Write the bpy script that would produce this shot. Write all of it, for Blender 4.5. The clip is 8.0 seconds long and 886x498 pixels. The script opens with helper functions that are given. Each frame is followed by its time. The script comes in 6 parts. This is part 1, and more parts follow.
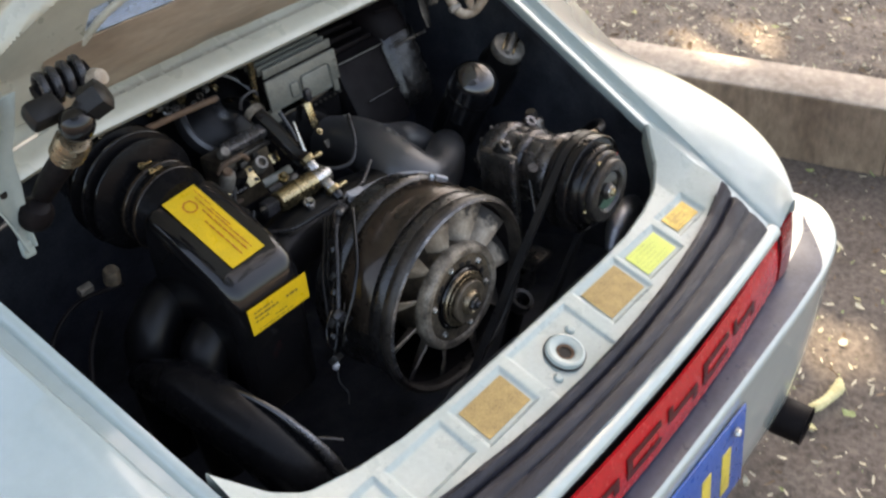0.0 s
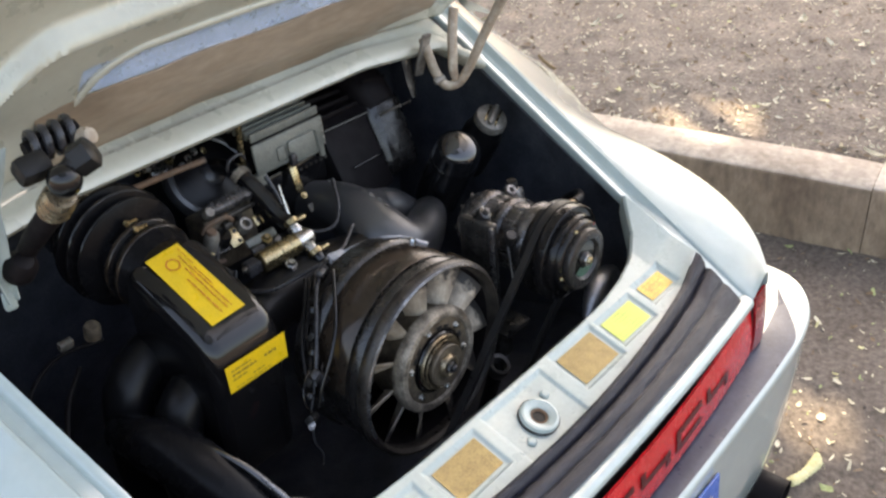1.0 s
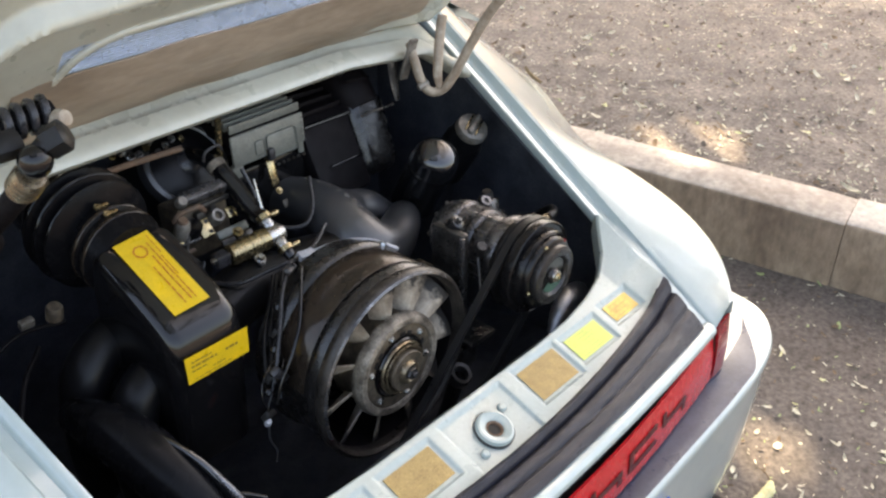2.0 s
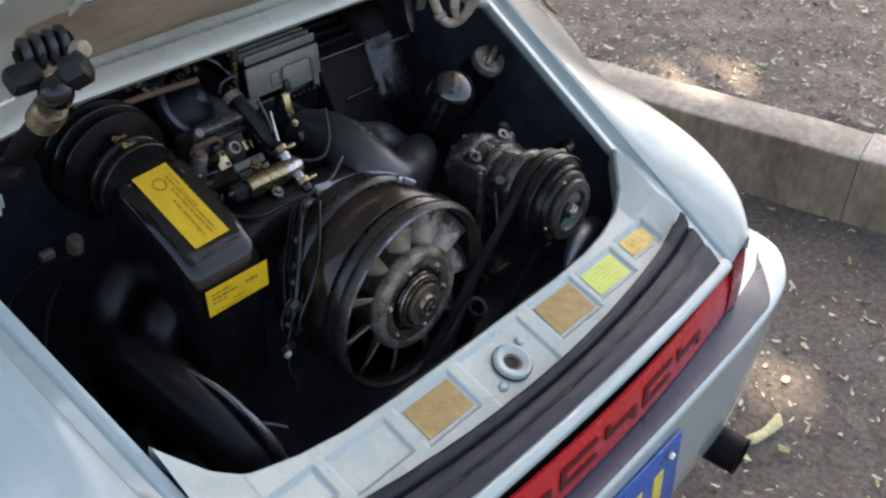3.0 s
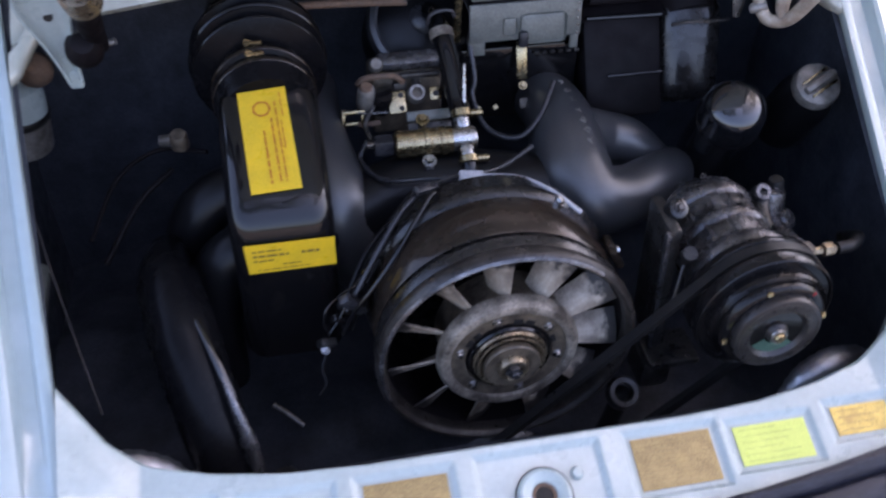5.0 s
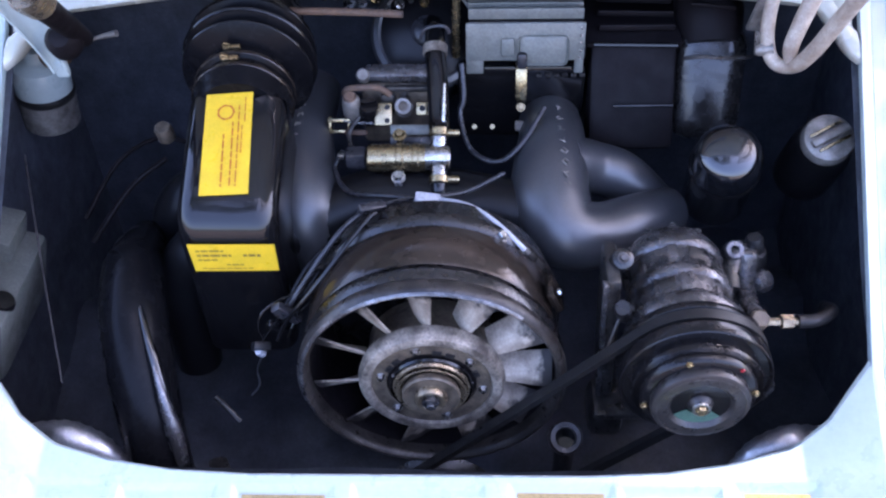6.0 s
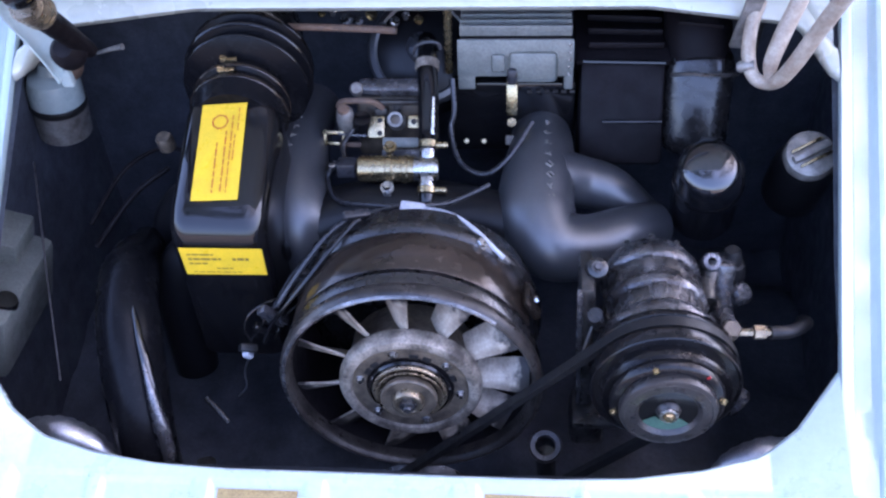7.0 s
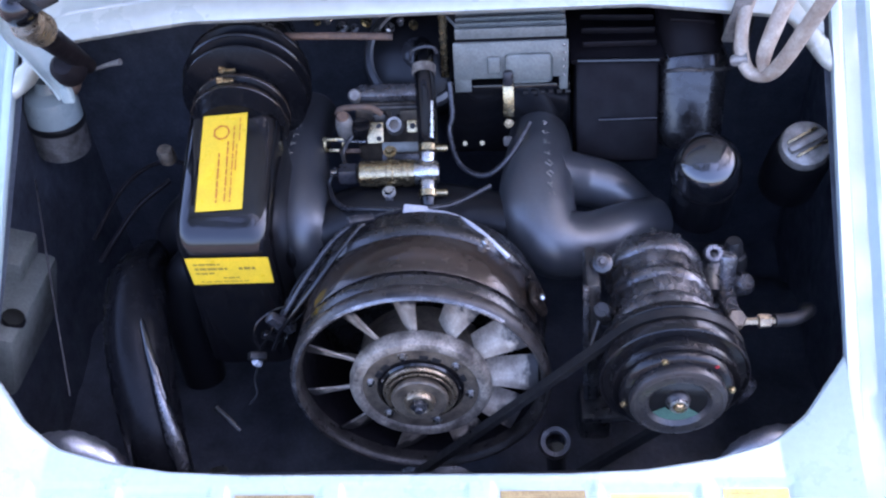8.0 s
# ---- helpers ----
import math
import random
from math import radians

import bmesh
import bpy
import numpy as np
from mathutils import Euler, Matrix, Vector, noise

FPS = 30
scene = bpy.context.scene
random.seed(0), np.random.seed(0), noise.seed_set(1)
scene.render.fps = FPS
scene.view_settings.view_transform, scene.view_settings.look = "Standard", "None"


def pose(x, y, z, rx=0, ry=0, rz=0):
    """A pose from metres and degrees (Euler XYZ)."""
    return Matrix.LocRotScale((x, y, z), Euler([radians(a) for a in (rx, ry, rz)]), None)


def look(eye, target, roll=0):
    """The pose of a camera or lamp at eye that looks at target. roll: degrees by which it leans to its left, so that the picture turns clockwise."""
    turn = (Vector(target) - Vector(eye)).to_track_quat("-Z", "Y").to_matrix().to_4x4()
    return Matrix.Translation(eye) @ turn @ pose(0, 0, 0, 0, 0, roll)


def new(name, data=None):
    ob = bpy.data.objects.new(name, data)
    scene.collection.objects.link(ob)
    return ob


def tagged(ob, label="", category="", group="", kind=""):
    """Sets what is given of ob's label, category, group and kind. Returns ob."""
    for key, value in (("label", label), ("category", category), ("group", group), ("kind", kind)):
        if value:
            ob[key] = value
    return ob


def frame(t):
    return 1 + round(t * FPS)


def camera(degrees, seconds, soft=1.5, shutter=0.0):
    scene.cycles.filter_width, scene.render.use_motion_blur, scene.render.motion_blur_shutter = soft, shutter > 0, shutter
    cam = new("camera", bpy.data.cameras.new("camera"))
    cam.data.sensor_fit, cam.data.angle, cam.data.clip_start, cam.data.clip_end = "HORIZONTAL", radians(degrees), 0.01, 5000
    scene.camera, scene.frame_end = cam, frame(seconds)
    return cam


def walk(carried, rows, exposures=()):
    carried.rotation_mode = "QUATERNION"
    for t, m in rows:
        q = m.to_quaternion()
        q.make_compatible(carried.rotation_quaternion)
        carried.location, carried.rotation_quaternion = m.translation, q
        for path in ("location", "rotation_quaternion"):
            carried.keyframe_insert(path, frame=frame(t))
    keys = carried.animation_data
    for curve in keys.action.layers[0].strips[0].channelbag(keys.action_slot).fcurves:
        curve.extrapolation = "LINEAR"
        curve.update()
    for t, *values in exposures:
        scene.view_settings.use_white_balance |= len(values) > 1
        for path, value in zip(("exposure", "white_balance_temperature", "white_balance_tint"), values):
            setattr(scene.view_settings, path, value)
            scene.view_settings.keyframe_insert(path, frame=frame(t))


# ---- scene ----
from mathutils.bvhtree import BVHTree
cam = camera(49.6, 8.0, soft=2.3, shutter=0.3)
PATH = [
    (0, (-0.695, -0.47, 1.44), (0.5, 0.641, 0.282), -5.3),
    (0.2, (-0.694, -0.477, 1.434), (0.494, 0.633, 0.357), -4.0),
    (0.5, (-0.693, -0.485, 1.43), (0.577, 0.645, 0.377), -3.2),
    (0.75, (-0.697, -0.488, 1.434), (0.544, 0.618, 0.416), -3.3),
    (0.9, (-0.701, -0.491, 1.44), (0.533, 0.61, 0.407), -3.3),
    (1, (-0.705, -0.494, 1.444), (0.573, 0.644, 0.408), -3.4),
    (1.1, (-0.709, -0.498, 1.448), (0.539, 0.619, 0.451), -3.7),
    (1.3, (-0.717, -0.507, 1.456), (0.533, 0.611, 0.462), -4.9),
    (1.5, (-0.721, -0.512, 1.459), (0.511, 0.711, 0.467), -5.3),
    (1.7, (-0.712, -0.509, 1.458), (0.485, 0.679, 0.48), -2.9),
    (1.8, (-0.705, -0.506, 1.457), (0.562, 0.616, 0.488), -1.0),
    (1.9, (-0.699, -0.504, 1.456), (0.568, 0.588, 0.453), 0.7),
    (2, (-0.696, -0.503, 1.455), (0.609, 0.602, 0.418), 1.6),
    (2.2, (-0.711, -0.507, 1.453), (0.583, 0.571, 0.375), 1.5),
    (3.3, (-0.698, -0.485, 1.457), (0.536, 0.581, 0.299), 1.9),
    (3.5, (-0.679, -0.495, 1.455), (0.555, 0.594, 0.319), 1.6),
    (3.6, (-0.664, -0.499, 1.454), (0.541, 0.553, 0.338), 1.4),
    (3.7, (-0.645, -0.501, 1.452), (0.543, 0.568, 0.335), 1.1),
    (3.8, (-0.622, -0.504, 1.451), (0.51, 0.6, 0.309), 0.7),
    (4, (-0.554, -0.519, 1.445), (0.531, 0.666, 0.254), 0.5),
    (4.1, (-0.508, -0.534, 1.44), (0.516, 0.657, 0.285), 0.9),
    (4.3, (-0.413, -0.555, 1.43), (0.486, 0.763, 0.223), 1.2),
    (4.5, (-0.34, -0.554, 1.421), (0.329, 0.843, 0.155), -0.3),
    (4.6, (-0.308, -0.547, 1.416), (0.277, 0.837, 0.173), -0.7),
    (4.75, (-0.264, -0.519, 1.41), (0.184, 0.902, 0.152), -0.3),
    (4.9, (-0.22, -0.479, 1.405), (0.159, 0.947, 0.13), 0.6),
    (5, (-0.191, -0.45, 1.404), (0.12, 1.008, 0.07), 1.2),
    (5.1, (-0.162, -0.424, 1.406), (0.14, 0.992, 0.1), 1.6),
    (5.2, (-0.133, -0.412, 1.41), (0.138, 1.046, 0.067), 1.8),
    (6.3, (0.096, -0.44, 1.434), (-0.043, 1.011, 0.065), -3.4),
    (6.5, (0.112, -0.444, 1.434), (-0.044, 1.031, 0.093), -3.5),
    (6.7, (0.115, -0.453, 1.433), (-0.035, 0.984, 0.123), -3.3),
    (6.8, (0.116, -0.457, 1.431), (-0.054, 0.983, 0.128), -3.3),
    (6.9, (0.116, -0.461, 1.43), (-0.047, 0.996, 0.145), -3.2),
    (7, (0.116, -0.462, 1.43), (-0.044, 1.032, 0.11), -3.2),
    (7.25, (0.109, -0.462, 1.434), (-0.009, 0.985, 0.134), -3.4),
    (7.5, (0.102, -0.462, 1.439), (-0.019, 1.018, 0.099), -3.8),
    (8, (0.101, -0.474, 1.432), (-0.037, 1.032, 0.123), -4.7),
]
walk(cam, [(t, look(eye, target, roll)) for t, eye, target, roll in PATH],
     exposures=[(0.0, 2.4, 8100, 12), (1.5, 2.65, 8100, 12), (2.2, 2.5, 8100, 12), (3.3, 1.92, 6700, 12), (3.9, 2.13, 6500, 13), (4.5, 2.12, 6200, 16), (5.2, 2.65, 6350, 27), (6.3, 3.35, 5600, 28), (8.0, 3.35, 5600, 28)])

# ---- world and sun ----
world = bpy.data.worlds.new("sky")
scene.world = world
world.use_nodes = True
wt = world.node_tree
sky = wt.nodes.new("ShaderNodeTexSky")
sky.sky_type, sky.sun_disc = "NISHITA", False
SUN_EL, SUN_AZ = 56.0, 55.0  # elevation; azimuth from +y towards +x
sky.sun_elevation, sky.sun_rotation = radians(SUN_EL), radians(SUN_AZ)
sky.air_density, sky.dust_density = 1.0, 5.0
back = wt.nodes["Background"]
wt.links.new(sky.outputs[0], back.inputs[0])
back.inputs[1].default_value = 0.15
SUN_DIR = Vector((math.sin(radians(SUN_AZ)) * math.cos(radians(SUN_EL)), math.cos(radians(SUN_AZ)) * math.cos(radians(SUN_EL)), math.sin(radians(SUN_EL))))
sun = new("sun", bpy.data.lights.new("sun", "SUN"))
sun.data.energy, sun.data.angle, sun.data.color = 2.2, radians(0.55), (1.0, 0.88, 0.70)
sun.matrix_world = look(SUN_DIR * 30, (0, 0, 0))


# ---- materials ----
def mat(name, c1, c2=None, rough=0.5, metal=0.0, scale=30.0, amount=0.6, bump=0.0, bscale=300.0, coat=0.0, rvar=0.15, stretch=(1, 1, 1), fine=0.12, spec=0.5):
    """Two colours mixed by broad noise, a finer grain over it, uneven gloss and a fine relief."""
    m = bpy.data.materials.new(name)
    m.use_nodes = True
    nt = m.node_tree
    n, l = nt.nodes, nt.links
    b = n["Principled BSDF"]
    tc = n.new("ShaderNodeTexCoord")
    mp = n.new("ShaderNodeMapping")
    mp.inputs["Scale"].default_value = stretch
    l.new(tc.outputs["Object"], mp.inputs[0])

    def noise_tex(s, detail=5.0, r=0.6):
        t = n.new("ShaderNodeTexNoise")
        t.inputs["Scale"].default_value, t.inputs["Detail"].default_value, t.inputs["Roughness"].default_value = s, detail, r
        l.new(mp.outputs[0], t.inputs["Vector"])
        return t.outputs["Fac"]

    def span(v, a, z, lo, hi):
        r = n.new("ShaderNodeMapRange")
        for i, x in enumerate((a, z, lo, hi), 1):
            r.inputs[i].default_value = x
        l.new(v, r.inputs[0])
        return r.outputs[0]

    c2 = c2 or tuple(v * 0.7 for v in c1)
    mix = n.new("ShaderNodeMix")
    mix.data_type = "RGBA"
    mix.inputs[6].default_value, mix.inputs[7].default_value = (*c1, 1), (*c2, 1)
    l.new(span(noise_tex(scale), 0.5 - 0.25 / max(amount, 0.01) * 0.6, 0.5 + 0.25 / max(amount, 0.01) * 0.6, 0, 1), mix.inputs[0])
    grain = n.new("ShaderNodeMix")
    grain.data_type, grain.blend_type = "RGBA", "MULTIPLY"
    grain.inputs[0].default_value = 1.0
    l.new(mix.outputs[2], grain.inputs[6])
    l.new(span(noise_tex(scale * 11, 3.0), 0.25, 0.75, 1 - fine * 2, 1 + fine * 2), grain.inputs[7])
    l.new(grain.outputs[2], b.inputs["Base Color"])
    l.new(span(noise_tex(scale * 2.3), 0.3, 0.7, max(0.03, rough - rvar), min(1, rough + rvar)), b.inputs["Roughness"])
    b.inputs["Metallic"].default_value = metal
    b.inputs["Coat Weight"].default_value = coat
    b.inputs["Coat Roughness"].default_value = 0.08
    b.inputs["Specular IOR Level"].default_value = spec
    if bump:
        bp = n.new("ShaderNodeBump")
        bp.inputs["Strength"].default_value, bp.inputs["Distance"].default_value = bump, 0.002
        l.new(noise_tex(bscale, 4.0), bp.inputs["Height"])
        l.new(bp.outputs[0], b.inputs["Normal"])
    return m


PAINT = mat("pale blue-green paint", (0.375, 0.455, 0.448), (0.34, 0.415, 0.41), 0.35, 0.0, 7, 0.4, 0.0, 500, coat=1.0, rvar=0.04, fine=0.02)
PAINT.node_tree.nodes["Principled BSDF"].inputs["Coat Roughness"].default_value = 0.075
PAINT.node_tree.nodes["Principled BSDF"].inputs["Coat IOR"].default_value = 1.6
PAINT_IN = mat("unpolished pale paint", (0.375, 0.445, 0.425), (0.33, 0.385, 0.36), 0.34, 0.0, 14, 0.5, 0.02, 400, coat=0.8, fine=0.03)
PRIMER = mat("dirty cream paint", (0.46, 0.40, 0.32), (0.24, 0.18, 0.13), 0.5, 0.0, 60, 0.8, 0.2, 300)
RUST = mat("rusty brown underside", (0.17, 0.10, 0.06), (0.075, 0.052, 0.038), 0.75, 0.0, 25, 0.9, 0.4, 200)
BAY = mat("grimy dark bay sheet", (0.074, 0.080, 0.098), (0.030, 0.032, 0.040), 0.5, 0.0, 20, 0.8, 0.3, 120)
BLACK = mat("gloss black enamel", (0.004, 0.004, 0.005), (0.008, 0.0075, 0.0075), 0.09, 0.0, 25, 0.6, 0.02, 300, rvar=0.04, spec=0.45)
BLACK_CAST = mat("satin black casting", (0.038, 0.039, 0.042), (0.030, 0.031, 0.034), 0.36, 0.0, 22, 0.5, 0.02, 700, spec=1.0, rvar=0.02, fine=0.08)
HOUSING = mat("oily black housing", (0.010, 0.0095, 0.0095), (0.013, 0.0115, 0.011), 0.26, 0.0, 30, 0.8, 0.04, 300, spec=0.55, fine=0.10)
RING = mat("brown grimy ring", (0.045, 0.039, 0.034), (0.012, 0.0105, 0.010), 0.36, 0.30, 34, 1.2, 0.25, 260, fine=0.25)
HEATER = mat("brown-black plastic", (0.0085, 0.0065, 0.0075), (0.005, 0.0042, 0.0048), 0.6, 0.0, 18, 0.7, 0.12, 300, spec=0.14)
DUSTY = mat("dusty pale magnesium", (0.30, 0.26, 0.21), (0.060, 0.049, 0.039), 0.48, 0.2, 40, 1.1, 0.35, 220, fine=0.25)
GRIME = mat("brown oily grime", (0.17, 0.135, 0.095), (0.045, 0.036, 0.029), 0.45, 0.35, 55, 0.9, 0.4, 240)
PULLEY = mat("black oily pulley", (0.005, 0.005, 0.006), (0.010, 0.009, 0.009), 0.20, 0.0, 40, 0.7, 0.06, 300, spec=0.3)
GLOSS_DUCT = mat("gloss black duct", (0.004, 0.004, 0.005), (0.007, 0.007, 0.008), 0.26, 0.0, 20, 0.6, 0.05, 200, rvar=0.05, spec=0.10)
LEDGE = mat("shaded grey-blue ledge", (0.048, 0.060, 0.098), (0.030, 0.038, 0.064), 0.36, 0.0, 12, 0.8, 0.1, 300)
DUCT = mat("satin black duct", (0.0035, 0.0035, 0.0045), (0.007, 0.007, 0.008), 0.34, 0.0, 20, 0.6, 0.05, 300, rvar=0.06, spec=0.24)
CLUTCH = mat("worn satin black plate", (0.046, 0.043, 0.042), (0.026, 0.024, 0.024), 0.34, 0.4, 40, 0.6, 0.08, 300)
CABLE = mat("dusty grey cable", (0.032, 0.032, 0.036), (0.012, 0.012, 0.014), 0.32, 0.0, 60, 0.8, 0.1, 300)
RUBBER = mat("black rubber", (0.008, 0.008, 0.009), (0.015, 0.0145, 0.014), 0.42, 0.0, 40, 0.7, 0.15, 400, spec=0.28)
SEAL = mat("weathered black seal", (0.006, 0.007, 0.013), (0.022, 0.024, 0.036), 0.38, 0.0, 16, 0.6, 0.35, 160, stretch=(0.6, 9, 9), fine=0.35, spec=0.35)
ALU = mat("oily cast aluminium", (0.33, 0.31, 0.28), (0.13, 0.115, 0.10), 0.48, 0.55, 45, 0.9, 0.35, 260)
ALU_DARK = mat("grimy dark aluminium", (0.11, 0.105, 0.10), (0.030, 0.028, 0.027), 0.34, 0.7, 40, 0.9, 0.3, 260)
MAG = mat("fan magnesium blade", (0.43, 0.37, 0.295), (0.19, 0.155, 0.12), 0.5, 0.15, 34, 1.2, 0.35, 260)
def tip_grime(m, lo, hi, colour):
    """Oily grime that begins in a ragged line along local x."""
    n, l = m.node_tree.nodes, m.node_tree.links
    tc = n.new("ShaderNodeTexCoord")
    sep, nz, add, ramp, mix = n.new("ShaderNodeSeparateXYZ"), n.new("ShaderNodeTexNoise"), n.new("ShaderNodeMath"), n.new("ShaderNodeMapRange"), n.new("ShaderNodeMix")
    nz.inputs["Scale"].default_value, nz.inputs["Detail"].default_value = 70.0, 4.0
    mul = n.new("ShaderNodeMath")
    mul.operation, mul.inputs[1].default_value = "MULTIPLY", 0.045
    inf = n.new("ShaderNodeObjectInfo")
    shift = n.new("ShaderNodeVectorMath")
    shift.operation = "ADD"
    l.new(tc.outputs["Object"], shift.inputs[0])
    l.new(inf.outputs["Random"], shift.inputs[1])
    l.new(shift.outputs[0], nz.inputs["Vector"])
    l.new(tc.outputs["Object"], sep.inputs[0])
    l.new(nz.outputs["Fac"], mul.inputs[0])
    l.new(sep.outputs[0], add.inputs[0])
    l.new(mul.outputs[0], add.inputs[1])
    ramp.inputs[1].default_value, ramp.inputs[2].default_value = lo, hi
    l.new(add.outputs[0], ramp.inputs[0])
    mix.data_type = "RGBA"
    b = n["Principled BSDF"]
    l.new(b.inputs["Base Color"].links[0].from_socket, mix.inputs[6])
    mix.inputs[7].default_value = (*colour, 1)
    l.new(ramp.outputs[0], mix.inputs[0])
    l.new(mix.outputs[2], b.inputs["Base Color"])


tip_grime(MAG, 0.122, 0.131, (0.022, 0.019, 0.017))
STEEL = mat("bright steel", (0.55, 0.55, 0.54), (0.32, 0.31, 0.30), 0.28, 1.0, 80, 0.7, 0.1, 300)
GOLD = mat("yellow zinc plating", (0.46, 0.37, 0.21), (0.24, 0.19, 0.11), 0.22, 0.95, 70, 0.8, 0.12, 400)
BROWNBAND = mat("oily bronze sheet", (0.048, 0.035, 0.026), (0.016, 0.0125, 0.010), 0.17, 0.35, 14, 0.9, 0.04, 200)
GREY = mat("grey alloy housing", (0.19, 0.197, 0.172), (0.13, 0.135, 0.118), 0.48, 0.2, 30, 0.7, 0.15, 400)
RED = mat("red reflector plastic", (0.62, 0.014, 0.020), (0.48, 0.009, 0.014), 0.22, 0.0, 30, 0.5, 0.15, 900, coat=0.5)
RED_DARK = mat("dark red lamp plastic", (0.28, 0.006, 0.012), (0.20, 0.004, 0.008), 0.18, 0.0, 30, 0.5, 0.15, 900, coat=0.6)
LETTER = mat("dark red relief marks", (0.10, 0.008, 0.010), (0.05, 0.005, 0.006), 0.35, 0.0, 40)
YELLOW = mat("yellow label", (0.80, 0.50, 0.015), (0.60, 0.40, 0.02), 0.38, 0.0, 45, 0.5, 0.03, 300, fine=0.05)
LIME = mat("lime label", (0.66, 0.72, 0.16), (0.55, 0.62, 0.13), 0.4, 0.0, 60, 0.5, fine=0.06)
BRASSLBL = mat("gold foil label", (0.37, 0.275, 0.115), (0.24, 0.175, 0.075), 0.42, 0.35, 60, 0.9, 0.05, 300, fine=0.2)
YELLBL = mat("yellow foil label", (0.74, 0.55, 0.14), (0.45, 0.31, 0.09), 0.4, 0.25, 60, 0.8, 0.05, 300, fine=0.15)
INK_RED = mat("red print", (0.50, 0.12, 0.02), None, 0.5)
INK_DARK = mat("dark print", (0.26, 0.17, 0.03), None, 0.5)
GREEN = mat("green paper", (0.055, 0.115, 0.085), None, 0.5)
PLATE = mat("blue number plate", (0.02, 0.11, 0.42), (0.02, 0.08, 0.33), 0.35, 0.0, 30, 0.5, coat=0.3)
PLATE_MARK = mat("yellow plate marks", (0.75, 0.60, 0.10), None, 0.4)
FOIL = mat("silver foil", (0.58, 0.58, 0.61), (0.40, 0.40, 0.43), 0.46, 1.0, 60, 0.8, 0.5, 60)
CHROMEB = mat("mirror black enamel", (0.006, 0.0065, 0.008), None, 0.14, 0.0, 20, 0.5, coat=1.0, rvar=0.04)
STEEL_BLUE = mat("bluish bare metal", (0.52, 0.63, 0.80), (0.36, 0.46, 0.62), 0.35, 0.6, 30, 0.8, 0.2, 200)
LID_IN = mat("warm-tinted olive paint", (0.53, 0.55, 0.475), (0.43, 0.425, 0.35), 0.32, 0.1, 6, 0.7, 0.05, 300, coat=0.6, fine=0.03)
TAN = mat("dusty tan primer", (0.38, 0.31, 0.235), (0.17, 0.125, 0.085), 0.5, 0.0, 6, 0.9, 0.15, 120, fine=0.08, stretch=(0.5, 1.6, 1.6))
ALU_MID = mat("oily grey aluminium", (0.21, 0.205, 0.21), (0.042, 0.040, 0.041), 0.24, 0.75, 40, 0.9, 0.3, 260)
BRONZE = mat("brown oiled bronze", (0.34, 0.28, 0.19), (0.17, 0.13, 0.09), 0.32, 0.8, 70, 0.8, 0.15, 300)
WIRE = mat("pale grey plastic", (0.5, 0.5, 0.52), (0.35, 0.35, 0.37), 0.4)
ROAD = mat("dusty asphalt", (0.135, 0.113, 0.097), (0.078, 0.065, 0.056), 0.85, 0.0, 6, 0.8, 0.9, 130, fine=0.3)
SOIL = mat("dry bed soil", (0.205, 0.172, 0.145), (0.105, 0.087, 0.074), 0.9, 0.0, 7, 0.9, 1.0, 120, fine=0.35)
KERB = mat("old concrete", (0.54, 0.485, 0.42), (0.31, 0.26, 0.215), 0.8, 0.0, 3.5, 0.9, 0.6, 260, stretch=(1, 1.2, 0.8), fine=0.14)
# Darker, browner copy of the kerb concrete: soil stain plus painted shade.
KERB_FACE = mat("shaded soil-stained concrete", (0.36, 0.275, 0.198), (0.18, 0.128, 0.090), 0.85, 0.0, 3.5, 0.9, 0.6, 260, stretch=(1, 1.2, 0.6), fine=0.16)
LEAF = mat("dry pale leaf", (0.62, 0.59, 0.47), (0.42, 0.38, 0.27), 0.7, 0.0, 60, 0.9)
LEAF_Y = mat("yellow-green dry leaf", (0.64, 0.61, 0.36), (0.46, 0.44, 0.22), 0.6, 0.0, 60, 0.9)
LEAF_G = mat("green leaf", (0.30, 0.36, 0.16), (0.20, 0.26, 0.10), 0.6, 0.0, 60, 0.9)
CROWN = mat("tree leaf", (0.05, 0.09, 0.03), (0.08, 0.12, 0.04), 0.5, 0.0, 4)
BARK = mat("bark", (0.12, 0.09, 0.07), (0.06, 0.045, 0.035), 0.9, 0.0, 12, 0.9, 0.8, 60)
GLASS = mat("dark window glass", (0.02, 0.025, 0.03), None, 0.05, 0.0, 5, coat=1.0, rvar=0.02)


# ---- mesh helpers ----
def thing(name, place, label, category, group="", kind=""):
    ob = new(name)
    ob.empty_display_size = 0.05
    ob.location = place
    return tagged(ob, label, category, group, kind)


def finish(bm, name, material, angle=38):
    bmesh.ops.recalc_face_normals(bm, faces=bm.faces)
    me = bpy.data.meshes.new(name)
    bm.to_mesh(me)
    bm.free()
    me.materials.append(material)
    me.polygons.foreach_set("use_smooth", [True] * len(me.polygons))
    me.set_sharp_from_angle(angle=radians(angle))
    return me


def part(name, bm, material, parent=None, label="", m=None, angle=38):
    """One mesh object under a thing or a part; bm may be a finished mesh that alike parts share."""
    me = bm if isinstance(bm, bpy.types.Mesh) else finish(bm, name, material, angle)
    ob = new(name, me)
    if parent is not None:
        ob.parent = parent
        if parent.type == "EMPTY":
            ob.matrix_parent_inverse = Matrix.Translation(-parent.location)
    if m is not None:
        ob.matrix_basis = m
    return tagged(ob, label)


